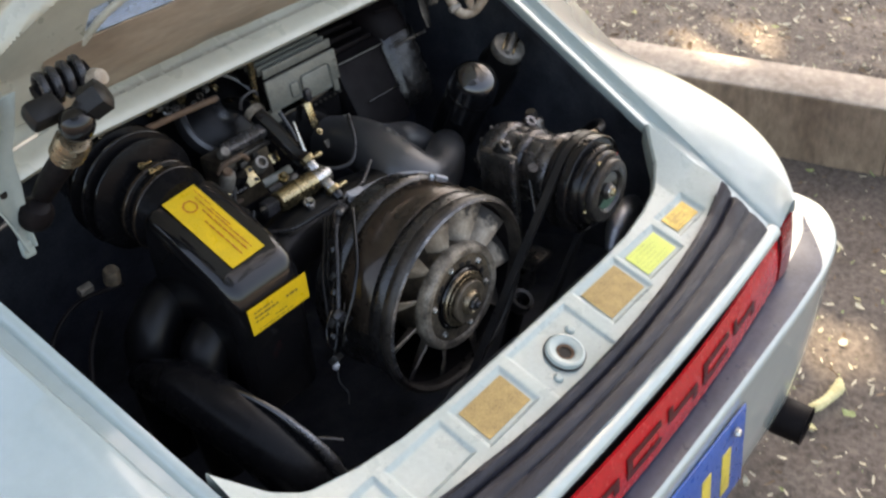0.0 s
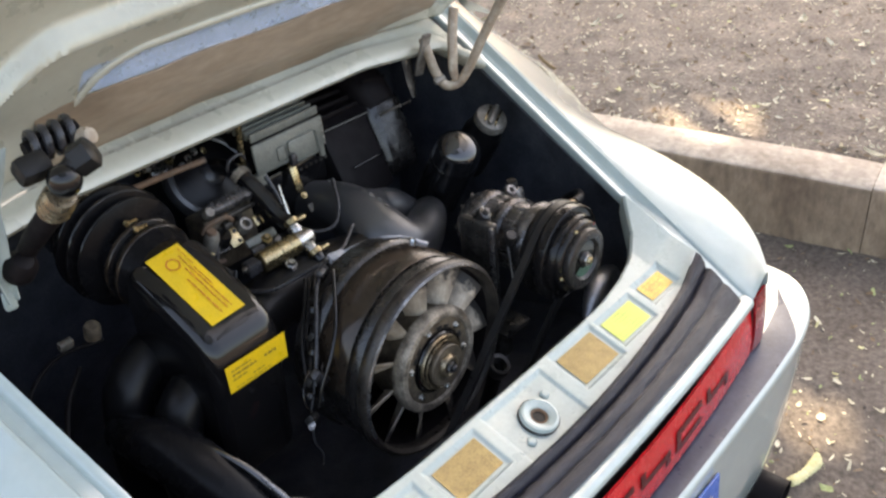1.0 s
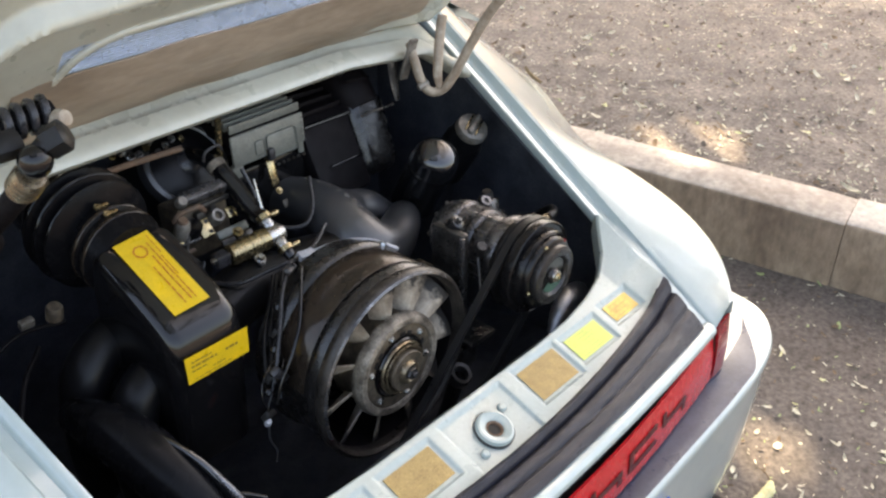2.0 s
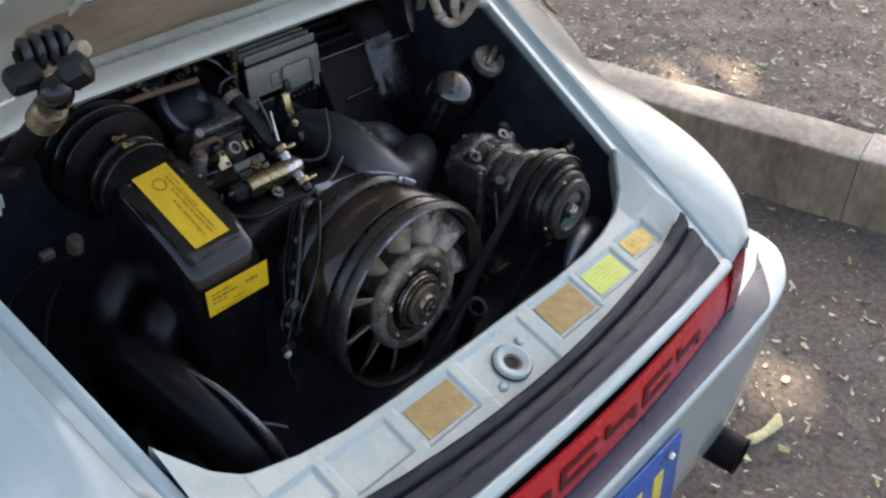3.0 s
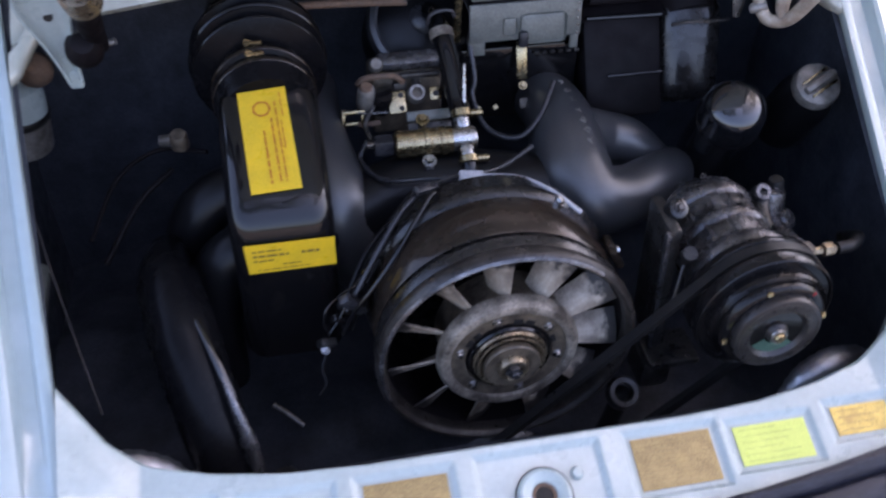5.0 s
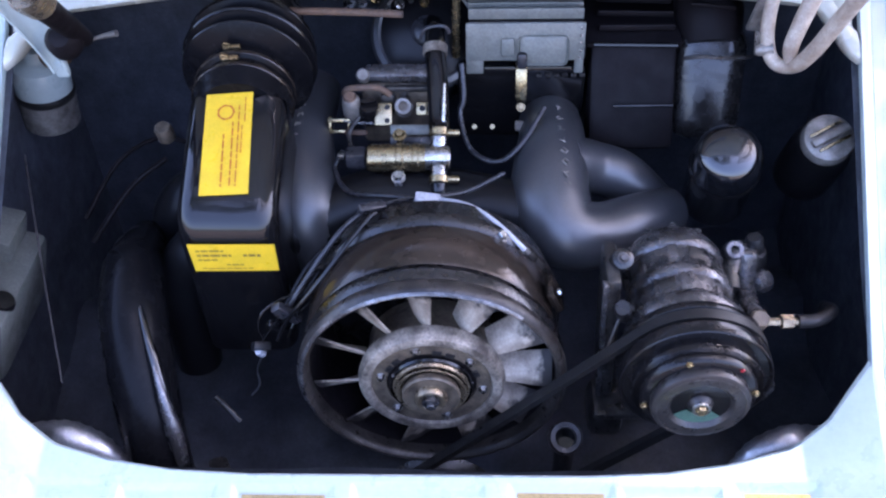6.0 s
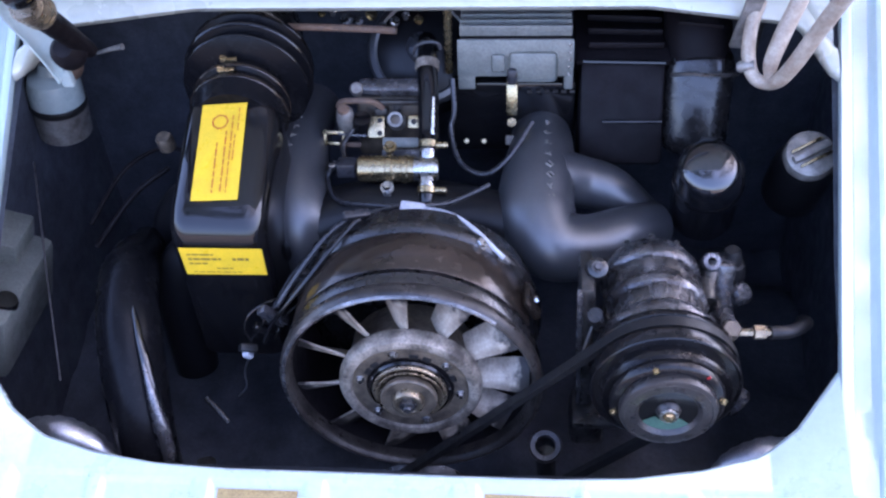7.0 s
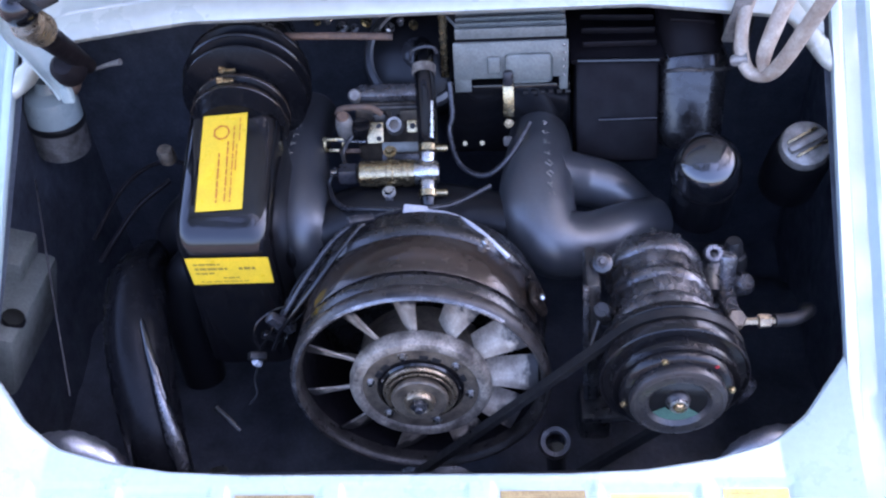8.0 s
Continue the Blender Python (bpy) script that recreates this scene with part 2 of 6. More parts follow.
def box(sx, sy, sz, bevel=0.003, m=None, seg=2, bm=None):
    own = bmesh.new()
    bmesh.ops.create_cube(own, size=1.0, matrix=Matrix.Diagonal((sx, sy, sz, 1)))
    if bevel:
        bmesh.ops.bevel(own, geom=own.edges[:], offset=bevel, segments=seg, affect="EDGES", profile=0.5)
    if m is not None:
        own.transform(m)
    return join(bm, own)


def join(bm, own):
    if bm is None:
        return own
    me = bpy.data.meshes.new("tmp")
    own.to_mesh(me)
    own.free()
    bm.from_mesh(me)
    bpy.data.meshes.remove(me)
    return bm


def lathe(profile, seg=40, m=None, bm=None, start=0.0, sweep_deg=360.0):
    """Turn (radius, height) rows about local z."""
    own = bmesh.new()
    full = sweep_deg >= 359.9
    cols = seg if full else seg + 1
    rows = []
    for r, h in profile:
        row = []
        for k in range(cols):
            a = radians(start + sweep_deg * k / seg)
            row.append(own.verts.new((r * math.cos(a), r * math.sin(a), h)))
        rows.append(row)
    for a, b in zip(rows, rows[1:]):
        for k in range(seg):
            j = (k + 1) % cols
            own.faces.new((a[k], a[j], b[j], b[k]))
    bmesh.ops.remove_doubles(own, verts=own.verts[:], dist=1e-5)
    if m is not None:
        own.transform(m)
    return join(bm, own)


def smooth_path(pts, step=6):
    """A Catmull-Rom line through the points."""
    p = [Vector(q) for q in pts]
    p = [p[0] * 2 - p[1]] + p + [p[-1] * 2 - p[-2]]
    out = []
    for i in range(1, len(p) - 2):
        a, b, c, d = p[i - 1 : i + 3]
        for k in range(step):
            t = k / step
            out.append(0.5 * (2 * b + (c - a) * t + (2 * a - 5 * b + 4 * c - d) * t * t + (3 * b - a - 3 * c + d) * t ** 3))
    out.append(p[-2])
    return out


def tube(pts, radii, seg=14, step=6, caps=True, flat=1.0, m=None, bm=None, smooth=True, rib=0.0):
    """A swept tube; radii: one value or one for each point; rib: corrugation depth."""
    line = smooth_path(pts, step) if smooth else [Vector(q) for q in pts]
    n = len(line)
    rs = [radii] * len(pts) if isinstance(radii, (int, float)) else list(radii)
    own = bmesh.new()
    rows, side = [], None
    for i, q in enumerate(line):
        way = (line[min(i + 1, n - 1)] - line[max(i - 1, 0)]).normalized()
        if side is None:
            side = way.orthogonal().normalized() if abs(way.x) > 0.9 else Vector((1, 0, 0))
        side = (side - way * side.dot(way)).normalized()
        up = way.cross(side)
        u = i / max(1, n - 1) * (len(rs) - 1)
        k = min(int(u), len(rs) - 2) if len(rs) > 1 else 0
        r = rs[k] + (rs[min(k + 1, len(rs) - 1)] - rs[k]) * (u - k)
        if rib:
            r += rib * (1 if i % 2 else -1)
        rows.append([own.verts.new(q + side * (r * math.cos(2 * math.pi * j / seg)) + up * (r * flat * math.sin(2 * math.pi * j / seg))) for j in range(seg)])
    for a, b in zip(rows, rows[1:]):
        for j in range(seg):
            own.faces.new((a[j], a[(j + 1) % seg], b[(j + 1) % seg], b[j]))
    if caps:
        own.faces.new(rows[0])
        own.faces.new(rows[-1][::-1])
    if m is not None:
        own.transform(m)
    return join(bm, own)


def grid(us, vs, fn, bm=None):
    own = bmesh.new()
    rows = [[own.verts.new(fn(u, v)) for v in vs] for u in us]
    for a, b in zip(rows, rows[1:]):
        for j in range(len(vs) - 1):
            own.faces.new((a[j], a[j + 1], b[j + 1], b[j]))
    return join(bm, own)


def steps(a, b, n):
    return [a + (b - a) * i / n for i in range(n + 1)]


def thicken(bm, d):
    """Give an open sheet thickness, inwards along the normals."""
    bmesh.ops.recalc_face_normals(bm, faces=bm.faces)
    bmesh.ops.solidify(bm, geom=bm.faces[:], thickness=d)
    return bm


def along(origin, axis, roll=0.0):
    """A pose whose local z points along axis."""
    return Matrix.Translation(origin) @ Vector(axis).to_track_quat("Z", "Y").to_matrix().to_4x4() @ Matrix.Rotation(radians(roll), 4, "Z")


def hexbolt(r, h):
    bm = lathe([(0, h), (r * 0.8, h), (r, h * 0.75), (r, 0), (0, 0)], 6)
    return lathe([(0, h * 0.2), (r * 1.35, h * 0.2), (r * 1.35, -h * 0.1), (0, -h * 0.1)], 16, bm=bm)


BOLT = finish(hexbolt(0.0042, 0.005), "bolt", STEEL)
BOLT_GOLD = finish(hexbolt(0.0042, 0.005), "bolt", GOLD)


def bolt(parent, place, axis, size=1.0, gold=False):
    return part("bolt", BOLT_GOLD if gold else BOLT, None, parent, m=along(place, axis) @ Matrix.Scale(size, 4))


# ---- ground, kerb, planting bed ----
def lump(x, y, s, h):
    return h * (noise.noise((x * s, y * s, 0.3)) + 0.5 * noise.noise((x * s * 2.7, y * s * 2.7, 4.1)))


KD = Vector((-0.164, 0.986, 0))  # along the kerb
KN = Vector((0.986, 0.164, 0))  # towards the bed
K0 = Vector((1.685, 0.40, 0))  # front top edge


ticks_x = [-3000, -400, -60, -15, -6] + steps(-3, 4, 90) + [7, 16, 60, 400, 3000]
ticks_y = [-3000, -400, -60, -15, -6] + steps(-3, 4, 90) + [7, 16, 60, 400, 3000]
ground = part("ground", grid(ticks_x, ticks_y, lambda x, y: (x, y, lump(x, y, 2.0, 0.004) if abs(x) < 5 and abs(y) < 5 else 0)), ROAD)
tagged(ground, "dusty dark asphalt strewn with dry leaf litter", "ground", kind="structure")


def bed_point(u, v):
    p = K0 + KN * (0.185 + v) + KD * u
    near = 1.0 if v < 4 and abs(u) < 5 else 0.0
    return (p.x, p.y, 0.182 + min(v, 3) * 0.012 + (lump(p.x, p.y, 3.0, 0.012) * near if v > 0.01 else 0))


bed = part("planting_bed", grid([-2000, -100, -12] + steps(-4, 6, 110) + [14, 100, 2000], [0] + steps(0.02, 3.2, 60) + [6, 30, 300, 2000], bed_point), SOIL)
tagged(bed, "raised bed of dry brown soil covered with leaf litter", "soil", kind="structure")

kerb = thing("kerb", K0, "worn concrete kerb of butted blocks along the bed", "kerb", kind="structure")


def kerb_block():
    own = bmesh.new()
    prof = [(-0.006, 0.0), (-0.003, 0.10), (0.0, 0.186), (0.0025, 0.195), (0.010, 0.2), (0.10, 0.201), (0.176, 0.199), (0.188, 0.19), (0.19, 0.05), (0.19, -0.1), (-0.006, -0.1)]
    cols = steps(-0.9985, 0.9985, 48)
    rows = []
    for u in cols:
        e = 0.0012 if abs(u) > 0.99 else 0.0
        rows.append([own.verts.new((n + (e if n < 0.1 else -e) + 0.0025 * noise.noise((u * 9, z * 12, n * 9)), u, z - e * (z > 0.15) + 0.0025 * noise.noise((u * 7, n * 9, 3)))) for n, z in prof])
    for a, b in zip(rows, rows[1:]):
        for j in range(len(prof)):
            own.faces.new((a[j], a[(j + 1) % len(prof)], b[(j + 1) % len(prof)], b[j]))
    own.faces.new(rows[0])
    own.faces.new(rows[-1][::-1])
    me = finish(own, "block", KERB, 50)
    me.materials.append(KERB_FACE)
    # Upright faces take the darker copy, so their shade is in the colour.
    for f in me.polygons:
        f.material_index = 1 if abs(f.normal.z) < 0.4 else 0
    return me


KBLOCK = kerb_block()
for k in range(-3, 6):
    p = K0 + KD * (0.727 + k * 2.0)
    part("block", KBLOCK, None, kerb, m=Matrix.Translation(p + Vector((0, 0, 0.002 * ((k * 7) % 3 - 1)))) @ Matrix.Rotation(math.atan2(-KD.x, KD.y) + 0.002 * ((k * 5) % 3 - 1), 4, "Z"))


def leaf_mesh(length, width, curl, material, wob=0):
    """A dry leaf with a midrib fold, curled along its length."""
    def fn(u, v):
        w = width * math.sin(math.pi * min(1, max(0, u)) ** 0.8) * (1 + 0.12 * math.sin(u * 19 + wob))
        a = curl * (u - 0.5)
        return ((u - 0.5) * length * (1 - abs(curl) * 0.12), v * w + 0.25 * width * math.sin(u * 3 + wob), 0.004 + length * 0.22 * curl * (u - 0.5) ** 2 * 2 + abs(v) ** 1.4 * width * 0.6)
    return finish(thicken(grid(steps(0.02, 0.98, 8), (-1, -0.5, 0, 0.5, 1), fn), 0.0006), "leaf", material, 80)


def litter(name, n, spot, mats, label, lo, hi):
    """Countless small flakes and bits, one mesh."""
    rng = random.Random(5 + n)
    verts, faces, ids = [], [], []
    for _ in range(n):
        x, y, z = spot(rng)
        s = lo + (hi - lo) * rng.random() ** 2.5
        a, tx, ty = rng.random() * 6.283, rng.gauss(0, 0.25), rng.gauss(0, 0.25)
        w, bend = 0.02 + 0.5 * rng.random() ** 1.6, rng.random() * 0.45
        c, sn = math.cos(a), math.sin(a)
        base = len(verts)
        ring = [(math.cos(q * 1.047) * (0.55 + 0.6 * rng.random()), math.sin(q * 1.047) * (0.45 + 0.5 * rng.random()) * (0.25 + w)) for q in range(6)]
        for u, v in ring + [(0, 0)]:
            px, py = u * s, v * s
            pz = px * tx + py * ty + bend * s * (u * u + v * v) + s * 0.25 + s * 0.2 * rng.random()
            verts.append((x + c * px - sn * py, y + sn * px + c * py, z + max(pz, 0.0005)))
        faces += [(base + k, base + (k + 1) % 6, base + 6) for k in range(6)]
        ids += [rng.randrange(len(mats))] * 6
    me = bpy.data.meshes.new(name)
    me.from_pydata(verts, [], faces)
    for m_ in mats:
        me.materials.append(m_)
    me.polygons.foreach_set("material_index", ids)
    return tagged(new(name, me), label, "leaf litter", kind="stuff")


def on_bed(rng):
    u, v = rng.uniform(-1.6, 4.5), 2.6 * rng.random() ** 1.1
    return bed_point(u, v)


def on_road(rng):
    y = rng.uniform(-1.2, 2.2)
    edge = K0.x + KD.x / KD.y * (y - K0.y)
    x = edge - 1.25 * rng.random() ** 0.8
    return (x, y, 0.001)


LEAF_B = mat("brown leaf bit", (0.20, 0.14, 0.09), (0.11, 0.08, 0.05), 0.8, 0.0, 60)
litter("bed_litter", 30000, on_bed, [LEAF, LEAF, LEAF, LEAF_B, LEAF_B, SOIL], "small dry pale and brown leaf flakes on bed soil", 0.0022, 0.017)
litter("road_litter", 5200, on_road, [LEAF, LEAF, LEAF_B, LEAF_B, LEAF, LEAF_G, ROAD, ROAD], "small dry leaf flakes scattered on asphalt", 0.0022, 0.015)
litter("road_leaves", 420, on_road, [LEAF, LEAF, LEAF_Y, LEAF_G, LEAF_B], "larger curled dry leaf pieces scattered on asphalt", 0.008, 0.022)
litter("bed_leaves", 900, on_bed, [LEAF, LEAF, LEAF_Y, LEAF_G, LEAF_B], "larger curled dry leaf pieces on bed soil", 0.009, 0.026)

# ---- the car: rear panel, quarters, bumper, lid ----
car = thing("car", (0, 0, 0), "pale blue-green sports car with its rear engine lid open", "car")


def ease(a, b, v):
    t = min(1.0, max(0.0, (v - a) / (b - a)))
    return t * t * (3 - 2 * t)


def table(rows, v):
    """Straight lines between the rows (v, value)."""
    if v <= rows[0][0]:
        return rows[0][1]
    for (a, p), (b, q) in zip(rows, rows[1:]):
        if v <= b:
            return p + (q - p) * (v - a) / (b - a)
    return rows[-1][1]


def rim_x(y):
    return 0.404 + 0.115 * (y - 0.125)


def rim_z(y):
    return 0.755 + 0.52 * (y - 0.125) - 0.10 * max(0, y - 0.5) ** 2


LIP_IN = [(0.0, 0.0505), (0.15, 0.0505), (0.22, 0.0535), (0.28, 0.062), (0.33, 0.075), (0.365, 0.094), (0.385, 0.115), (0.398, 0.128), (0.41, 0.14)]
RECESS = [(-0.160, -0.077, -0.014, 0.036), (-0.054, 0.056, -0.032, 0.038), (0.084, 0.169, -0.014, 0.039), (0.181, 0.262, -0.007, 0.036),
          (0.280, 0.347, 0.006, 0.040), (-0.262, -0.181, -0.007, 0.036), (-0.347, -0.280, 0.006, 0.040)]


def shelf_z(x, y):
    z = 0.702 + 0.34 * (y - 0.033) + max(0, abs(x) - 0.34) * (0.30 + 3.0 * max(0, y - 0.05))
    return z


def dent(x, y):
    d = 0.0
    for x0, x1, y0, y1 in RECESS:
        ins = min(x - x0, x1 - x, y - y0, y1 - y)
        d = max(d, ease(-0.0044, 0.0014, ins) - 0.12 * math.exp(-((ins + 0.0066) / 0.0020) ** 2))
    return d


def seal_y(x):
    return -0.036 + 0.28 * x * x


def shelf(u, v):
    yi = table(LIP_IN, abs(u))
    y = yi + (seal_y(u) - yi) * v
    roll_in = ease(0.045, 0.0, v) * 0.004
    return (u, y, shelf_z(u, y) - 0.0042 * dent(u, y) - roll_in)


def shelf_edge(u, v):
    yi = table(LIP_IN, abs(u))
    return (u, yi + 0.004 * math.sin(v * 1.57), shelf_z(u, yi) - 0.004 - 0.03 * v)


bm = grid(steps(-0.402, 0.402, 460), steps(0, 1, 72), shelf)
bm = grid(steps(-0.402, 0.402, 134), (0, 0.3, 0.6, 1), shelf_edge, bm)
rear_panel = part("rear_panel", bm, PAINT_IN, car, "pale painted lip with stamped label pads", angle=60)

# weathered seal strip over the rear edge
SEAL_PROFILE = [(-0.001, -0.004), (-0.002, 0.008), (-0.007, 0.011), (-0.012, 0.006), (-0.0135, -0.002), (-0.017, 0.004), (-0.024, 0.0065), (-0.030, 0.004), (-0.032, 0.0005), (-0.037, 0.004), (-0.046, 0.003), (-0.052, -0.004)]


def edge_line(u):
    return -0.089 + 0.12 * u * u, 0.6675 - 0.05 * u * u


def seal_strip(u, k):
    i = min(int(k), len(SEAL_PROFILE) - 2)
    a, b = SEAL_PROFILE[i], SEAL_PROFILE[i + 1]
    f, dz = (a[0] + (b[0] - a[0]) * (k - i)) / -0.052, a[1] + (b[1] - a[1]) * (k - i)
    ya, za = seal_y(u), shelf_z(u, seal_y(u)) + 0.0005
    yb, zb = edge_line(u)
    return (u, ya + (yb - ya) * f, za + (zb + 0.004 - za) * f + dz * (1 - 0.5 * f) + 0.0012 * noise.noise((u * 30, k * 2, 1)))


part("seal_strip", grid(steps(-0.394, 0.394, 150), steps(0, len(SEAL_PROFILE) - 1, 33), seal_strip), SEAL, car, "cracked black rubber seal strip", angle=60)


def rear_edge(u, v):
    """Painted edge rolled over below the seal."""
    y, z = edge_line(u)
    prof = [(0.014, -0.003), (0.0, 0.0), (-0.007, -0.0015), (-0.012, -0.006), (-0.013, -0.012), (-0.004, -0.018)]
    i = min(int(v), 4)
    a, b = prof[i], prof[i + 1]
    return (u, y + a[0] + (b[0] - a[0]) * (v - i), z + a[1] + (b[1] - a[1]) * (v - i))


part("rear_edge", grid(steps(-0.415, 0.415, 80), steps(0, 5, 15), rear_edge), PAINT, car, "bright rolled paint edge below the seal", angle=60)


def gap_band(u, v):
    y, z = edge_line(u)
    return (u, y - 0.004 + 0.006 * v, z - 0.012 - 0.13 * v)


part("gap_panel", grid(steps(-0.43, 0.43, 60), (0, 0.2, 0.5, 1), gap_band), RUBBER, car, "black gap panel behind the reflector")


def refl_face(u, v):
    bulge = 0.003 * math.sin(math.pi * v)
    return (u, -0.1005 + 0.18 * u * u - (0.004 + 0.03 * u * u) * v - bulge, 0.634 - 0.079 * v)


REFL_W = 0.426
reflector = part("reflector", thicken(grid(steps(-REFL_W, REFL_W, 80), steps(0, 1, 8), refl_face), -0.004), RED, car, "red plastic reflector band with dark relief marks", angle=50)


def on_refl(u, v):
    return Vector(refl_face(u, v)) + Vector((0, -0.0052, 0))


def mark_strokes(a, b, lo, hi, k):
    """Plain dark strokes that fill the width and height of one mark."""
    w, h = 0.011, 0.11
    mid = (lo + hi) / 2
    bars = ((a, b, lo, lo + h), (a, b, hi - h, hi), (a, a + w, lo + h, hi - h)) if k % 2 else ((a, b, mid - h / 2, mid + h / 2), (a, a + w, lo, mid - h / 2), (b - w, b, mid + h / 2, hi))
    bm = None
    for u0, u1, v0, v1 in bars:
        bm = grid(steps(u0, u1, 4), steps(v0, v1, 3), on_refl, bm)
    return thicken(bm, -0.0008)


for k in range(7):
    c = (k - 3) * 0.0935
    part("mark", mark_strokes(c - 0.038, c + 0.038, 0.27, 0.70, k), LETTER, reflector, angle=50)

# rear lamps wrap round the corner
def wing_end(x):
    return -0.078 + 0.97 * max(0.0, x - 0.42) ** 2


# quarters: gutter beside the opening, then the wing
GUTTER = [(0.004, -0.018), (0.0, -0.006), (0.002, 0.0), (0.010, 0.0005), (0.013, -0.002), (0.016, -0.009), (0.030, -0.009), (0.034, -0.004), (0.036, 0.004), (0.041, 0.006)]
WING_X = [(-0.10, 0.405), (-0.05, 0.546), (0.0, 0.594), (0.08, 0.635), (0.16, 0.669), (0.25, 0.728), (0.35, 0.884), (0.45, 0.959), (0.6, 0.955), (0.8, 0.95), (1.3, 0.94)]
CROWN_H = [(-0.09, 0.025), (-0.03, 0.015), (0.04, 0.020), (0.12, 0.002), (0.22, -0.047), (0.35, -0.163), (0.55, -0.182), (0.9, -0.195), (1.3, -0.20)]


def soft_table(rows, v):
    return sum(table(rows, v + d * 0.011) * (6 - abs(d)) for d in range(-5, 6)) / 36


def wing(side):
    def fn(y, k):
        x0 = rim_x(y)
        fade = ease(0.03, 0.13, y)
        if k < len(GUTTER):
            dx, dz = GUTTER[k]
            dz *= fade if dz < 0 else 1.0
            x = x0 + dx
            yy = y
            return (side * x, yy, rim_z(yy) + dz)
        down = max(0, k - len(GUTTER) - 29)
        th = min(1.0, (k - len(GUTTER) + 1) / 30) * math.pi / 2
        x = x0 + 0.041 + (soft_table(WING_X, y) - x0 - 0.041) * math.sin(th) ** 0.81
        e = wing_end(x)
        yy = e + (y + 0.078) * (1.3 - e) / 1.378
        zs = rim_z(yy) + 0.006
        near = ease(0.22, 0.0, y + 0.078)
        low = 0.575 + (0.652 - 0.575) * near
        return (side * x, yy, low + (zs - low) * max(0.0, math.cos(th)) ** 0.634 + soft_table(CROWN_H, y) * max(0.0, math.sin(2 * th)) ** 0.8 - 0.06 * down * (1 - near))
    return fn


WING_Y = [-0.078, -0.075, -0.07] + steps(-0.06, 0.47, 54) + steps(0.50, 1.3, 20)
WING_K = list(range(len(GUTTER) + 33))
for side in (-1, 1):
    bm = grid(WING_Y, WING_K, wing(side))
    f_ = wing(side)
    bm = grid((0, 1), WING_K, lambda u, k: Vector(f_(-0.078, k)) + Vector((0, 0.012 * u, -0.012 * u)), bm)
    bmesh.ops.remove_doubles(bm, verts=bm.verts[:], dist=1e-4)
    WING_SKIN = BVHTree.FromBMesh(bm)
    part("wing", bm, PAINT, car, "glossy pale blue-green rear wing", angle=45)

def lamp_point(side):
    """Red lens that follows the lower edge of the wing round the corner."""
    f_ = wing(side)

    def fn(u, v):
        if u < 0.25:
            end = Vector(f_(-0.078, len(GUTTER) + 29))
            x = 0.431 + (abs(end.x) - 0.431) * u / 0.25
            p = Vector((side * x, wing_end(x), 0.652))
        else:
            p = Vector(f_(-0.078 + 0.12 * (u - 0.25) / 0.75, len(GUTTER) + 29))
        return (p.x, p.y + 0.002 - 0.006 * v - 0.003 * math.sin(math.pi * v), 0.649 - 0.095 * v)
    return fn


for side in (-1, 1):
    part("rear_lamp", thicken(grid(steps(0, 1, 32), steps(0, 1, 6), lamp_point(side)), 0.004 * side), RED_DARK, car, "dark red wrap-round rear lamp", angle=50)

# panel in front of the opening and the glass above it
DECK = [(0.030, -0.014), (0.004, -0.008), (0.000, -0.002), (0.003, 0.004), (0.014, 0.012), (0.026, 0.017), (0.032, 0.013), (0.044, 0.015), (0.05, 0.022), (0.06, 0.028), (0.10, 0.048), (0.16, 0.078)]


def front_y(x):
    return 0.487 - 0.022 * max(0, abs(x) - 0.25) / 0.17 - 0.055 * ease(0.385, 0.437, abs(x)) ** 2


def deck(u, k):
    y = front_y(u)
    dy, dz = DECK[k]
    return (u, y + dy, rim_z(y) + dz)


# Really body paint; warm veil and lid reflection are put into its colour.
part("deck_panel", grid(steps(-0.437, 0.437, 120), list(range(len(DECK))), deck), LID_IN, car, "pale painted panel across the front of the bay", angle=50)
part("rear_window", thicken(grid(steps(-0.5, 0.5, 10), steps(0, 1, 6), lambda u, v: (u, 0.645 + 0.6 * v, 1.012 + 0.33 * v - 0.08 * u * u)), 0.005), GLASS, car, "sloping dark rear window glass")
part("scuttle", thicken(grid(steps(-0.52, 0.52, 10), steps(0, 1, 4), lambda u, v: (u, 0.60 + 0.045 * v, 0.985 + 0.03 * v - 0.06 * u * u)), 0.01), PAINT, car)
part("roof", thicken(grid(steps(-0.52, 0.52, 10), steps(0, 1, 6), lambda u, v: (u, 1.245 + 1.2 * v, 1.325 + 0.02 * v - 0.1 * u * u)), 0.01), PAINT, car)

def cabin_side(side):
    """Pillar and door side from the roof edge down to the body side."""
    def fn(y, v):
        top = 1.012 + 0.33 * min(1.0, (y - 0.645) / 0.6) - 0.02 if y < 1.245 else 1.298
        bulge = 0.04 * math.sin(math.pi * v)
        return (side * (0.50 + (0.80 - 0.50) * v ** 1.3 + bulge), y, top + (0.84 - top) * v)
    return fn


for side in (-1, 1):
    part("cabin_side", grid(steps(0.66, 2.44, 30), steps(0, 1, 8), cabin_side(side)), PAINT, car)
    part("body_side", grid(steps(0.85, 2.44, 30), steps(0, 1, 10), lambda y, v: (side * (0.80 + 0.125 * math.sin(math.pi * (0.5 * min(1, v * 2.2))) - 0.05 * max(0, v - 0.6)), y, 0.84 - 0.62 * v)), PAINT, car)

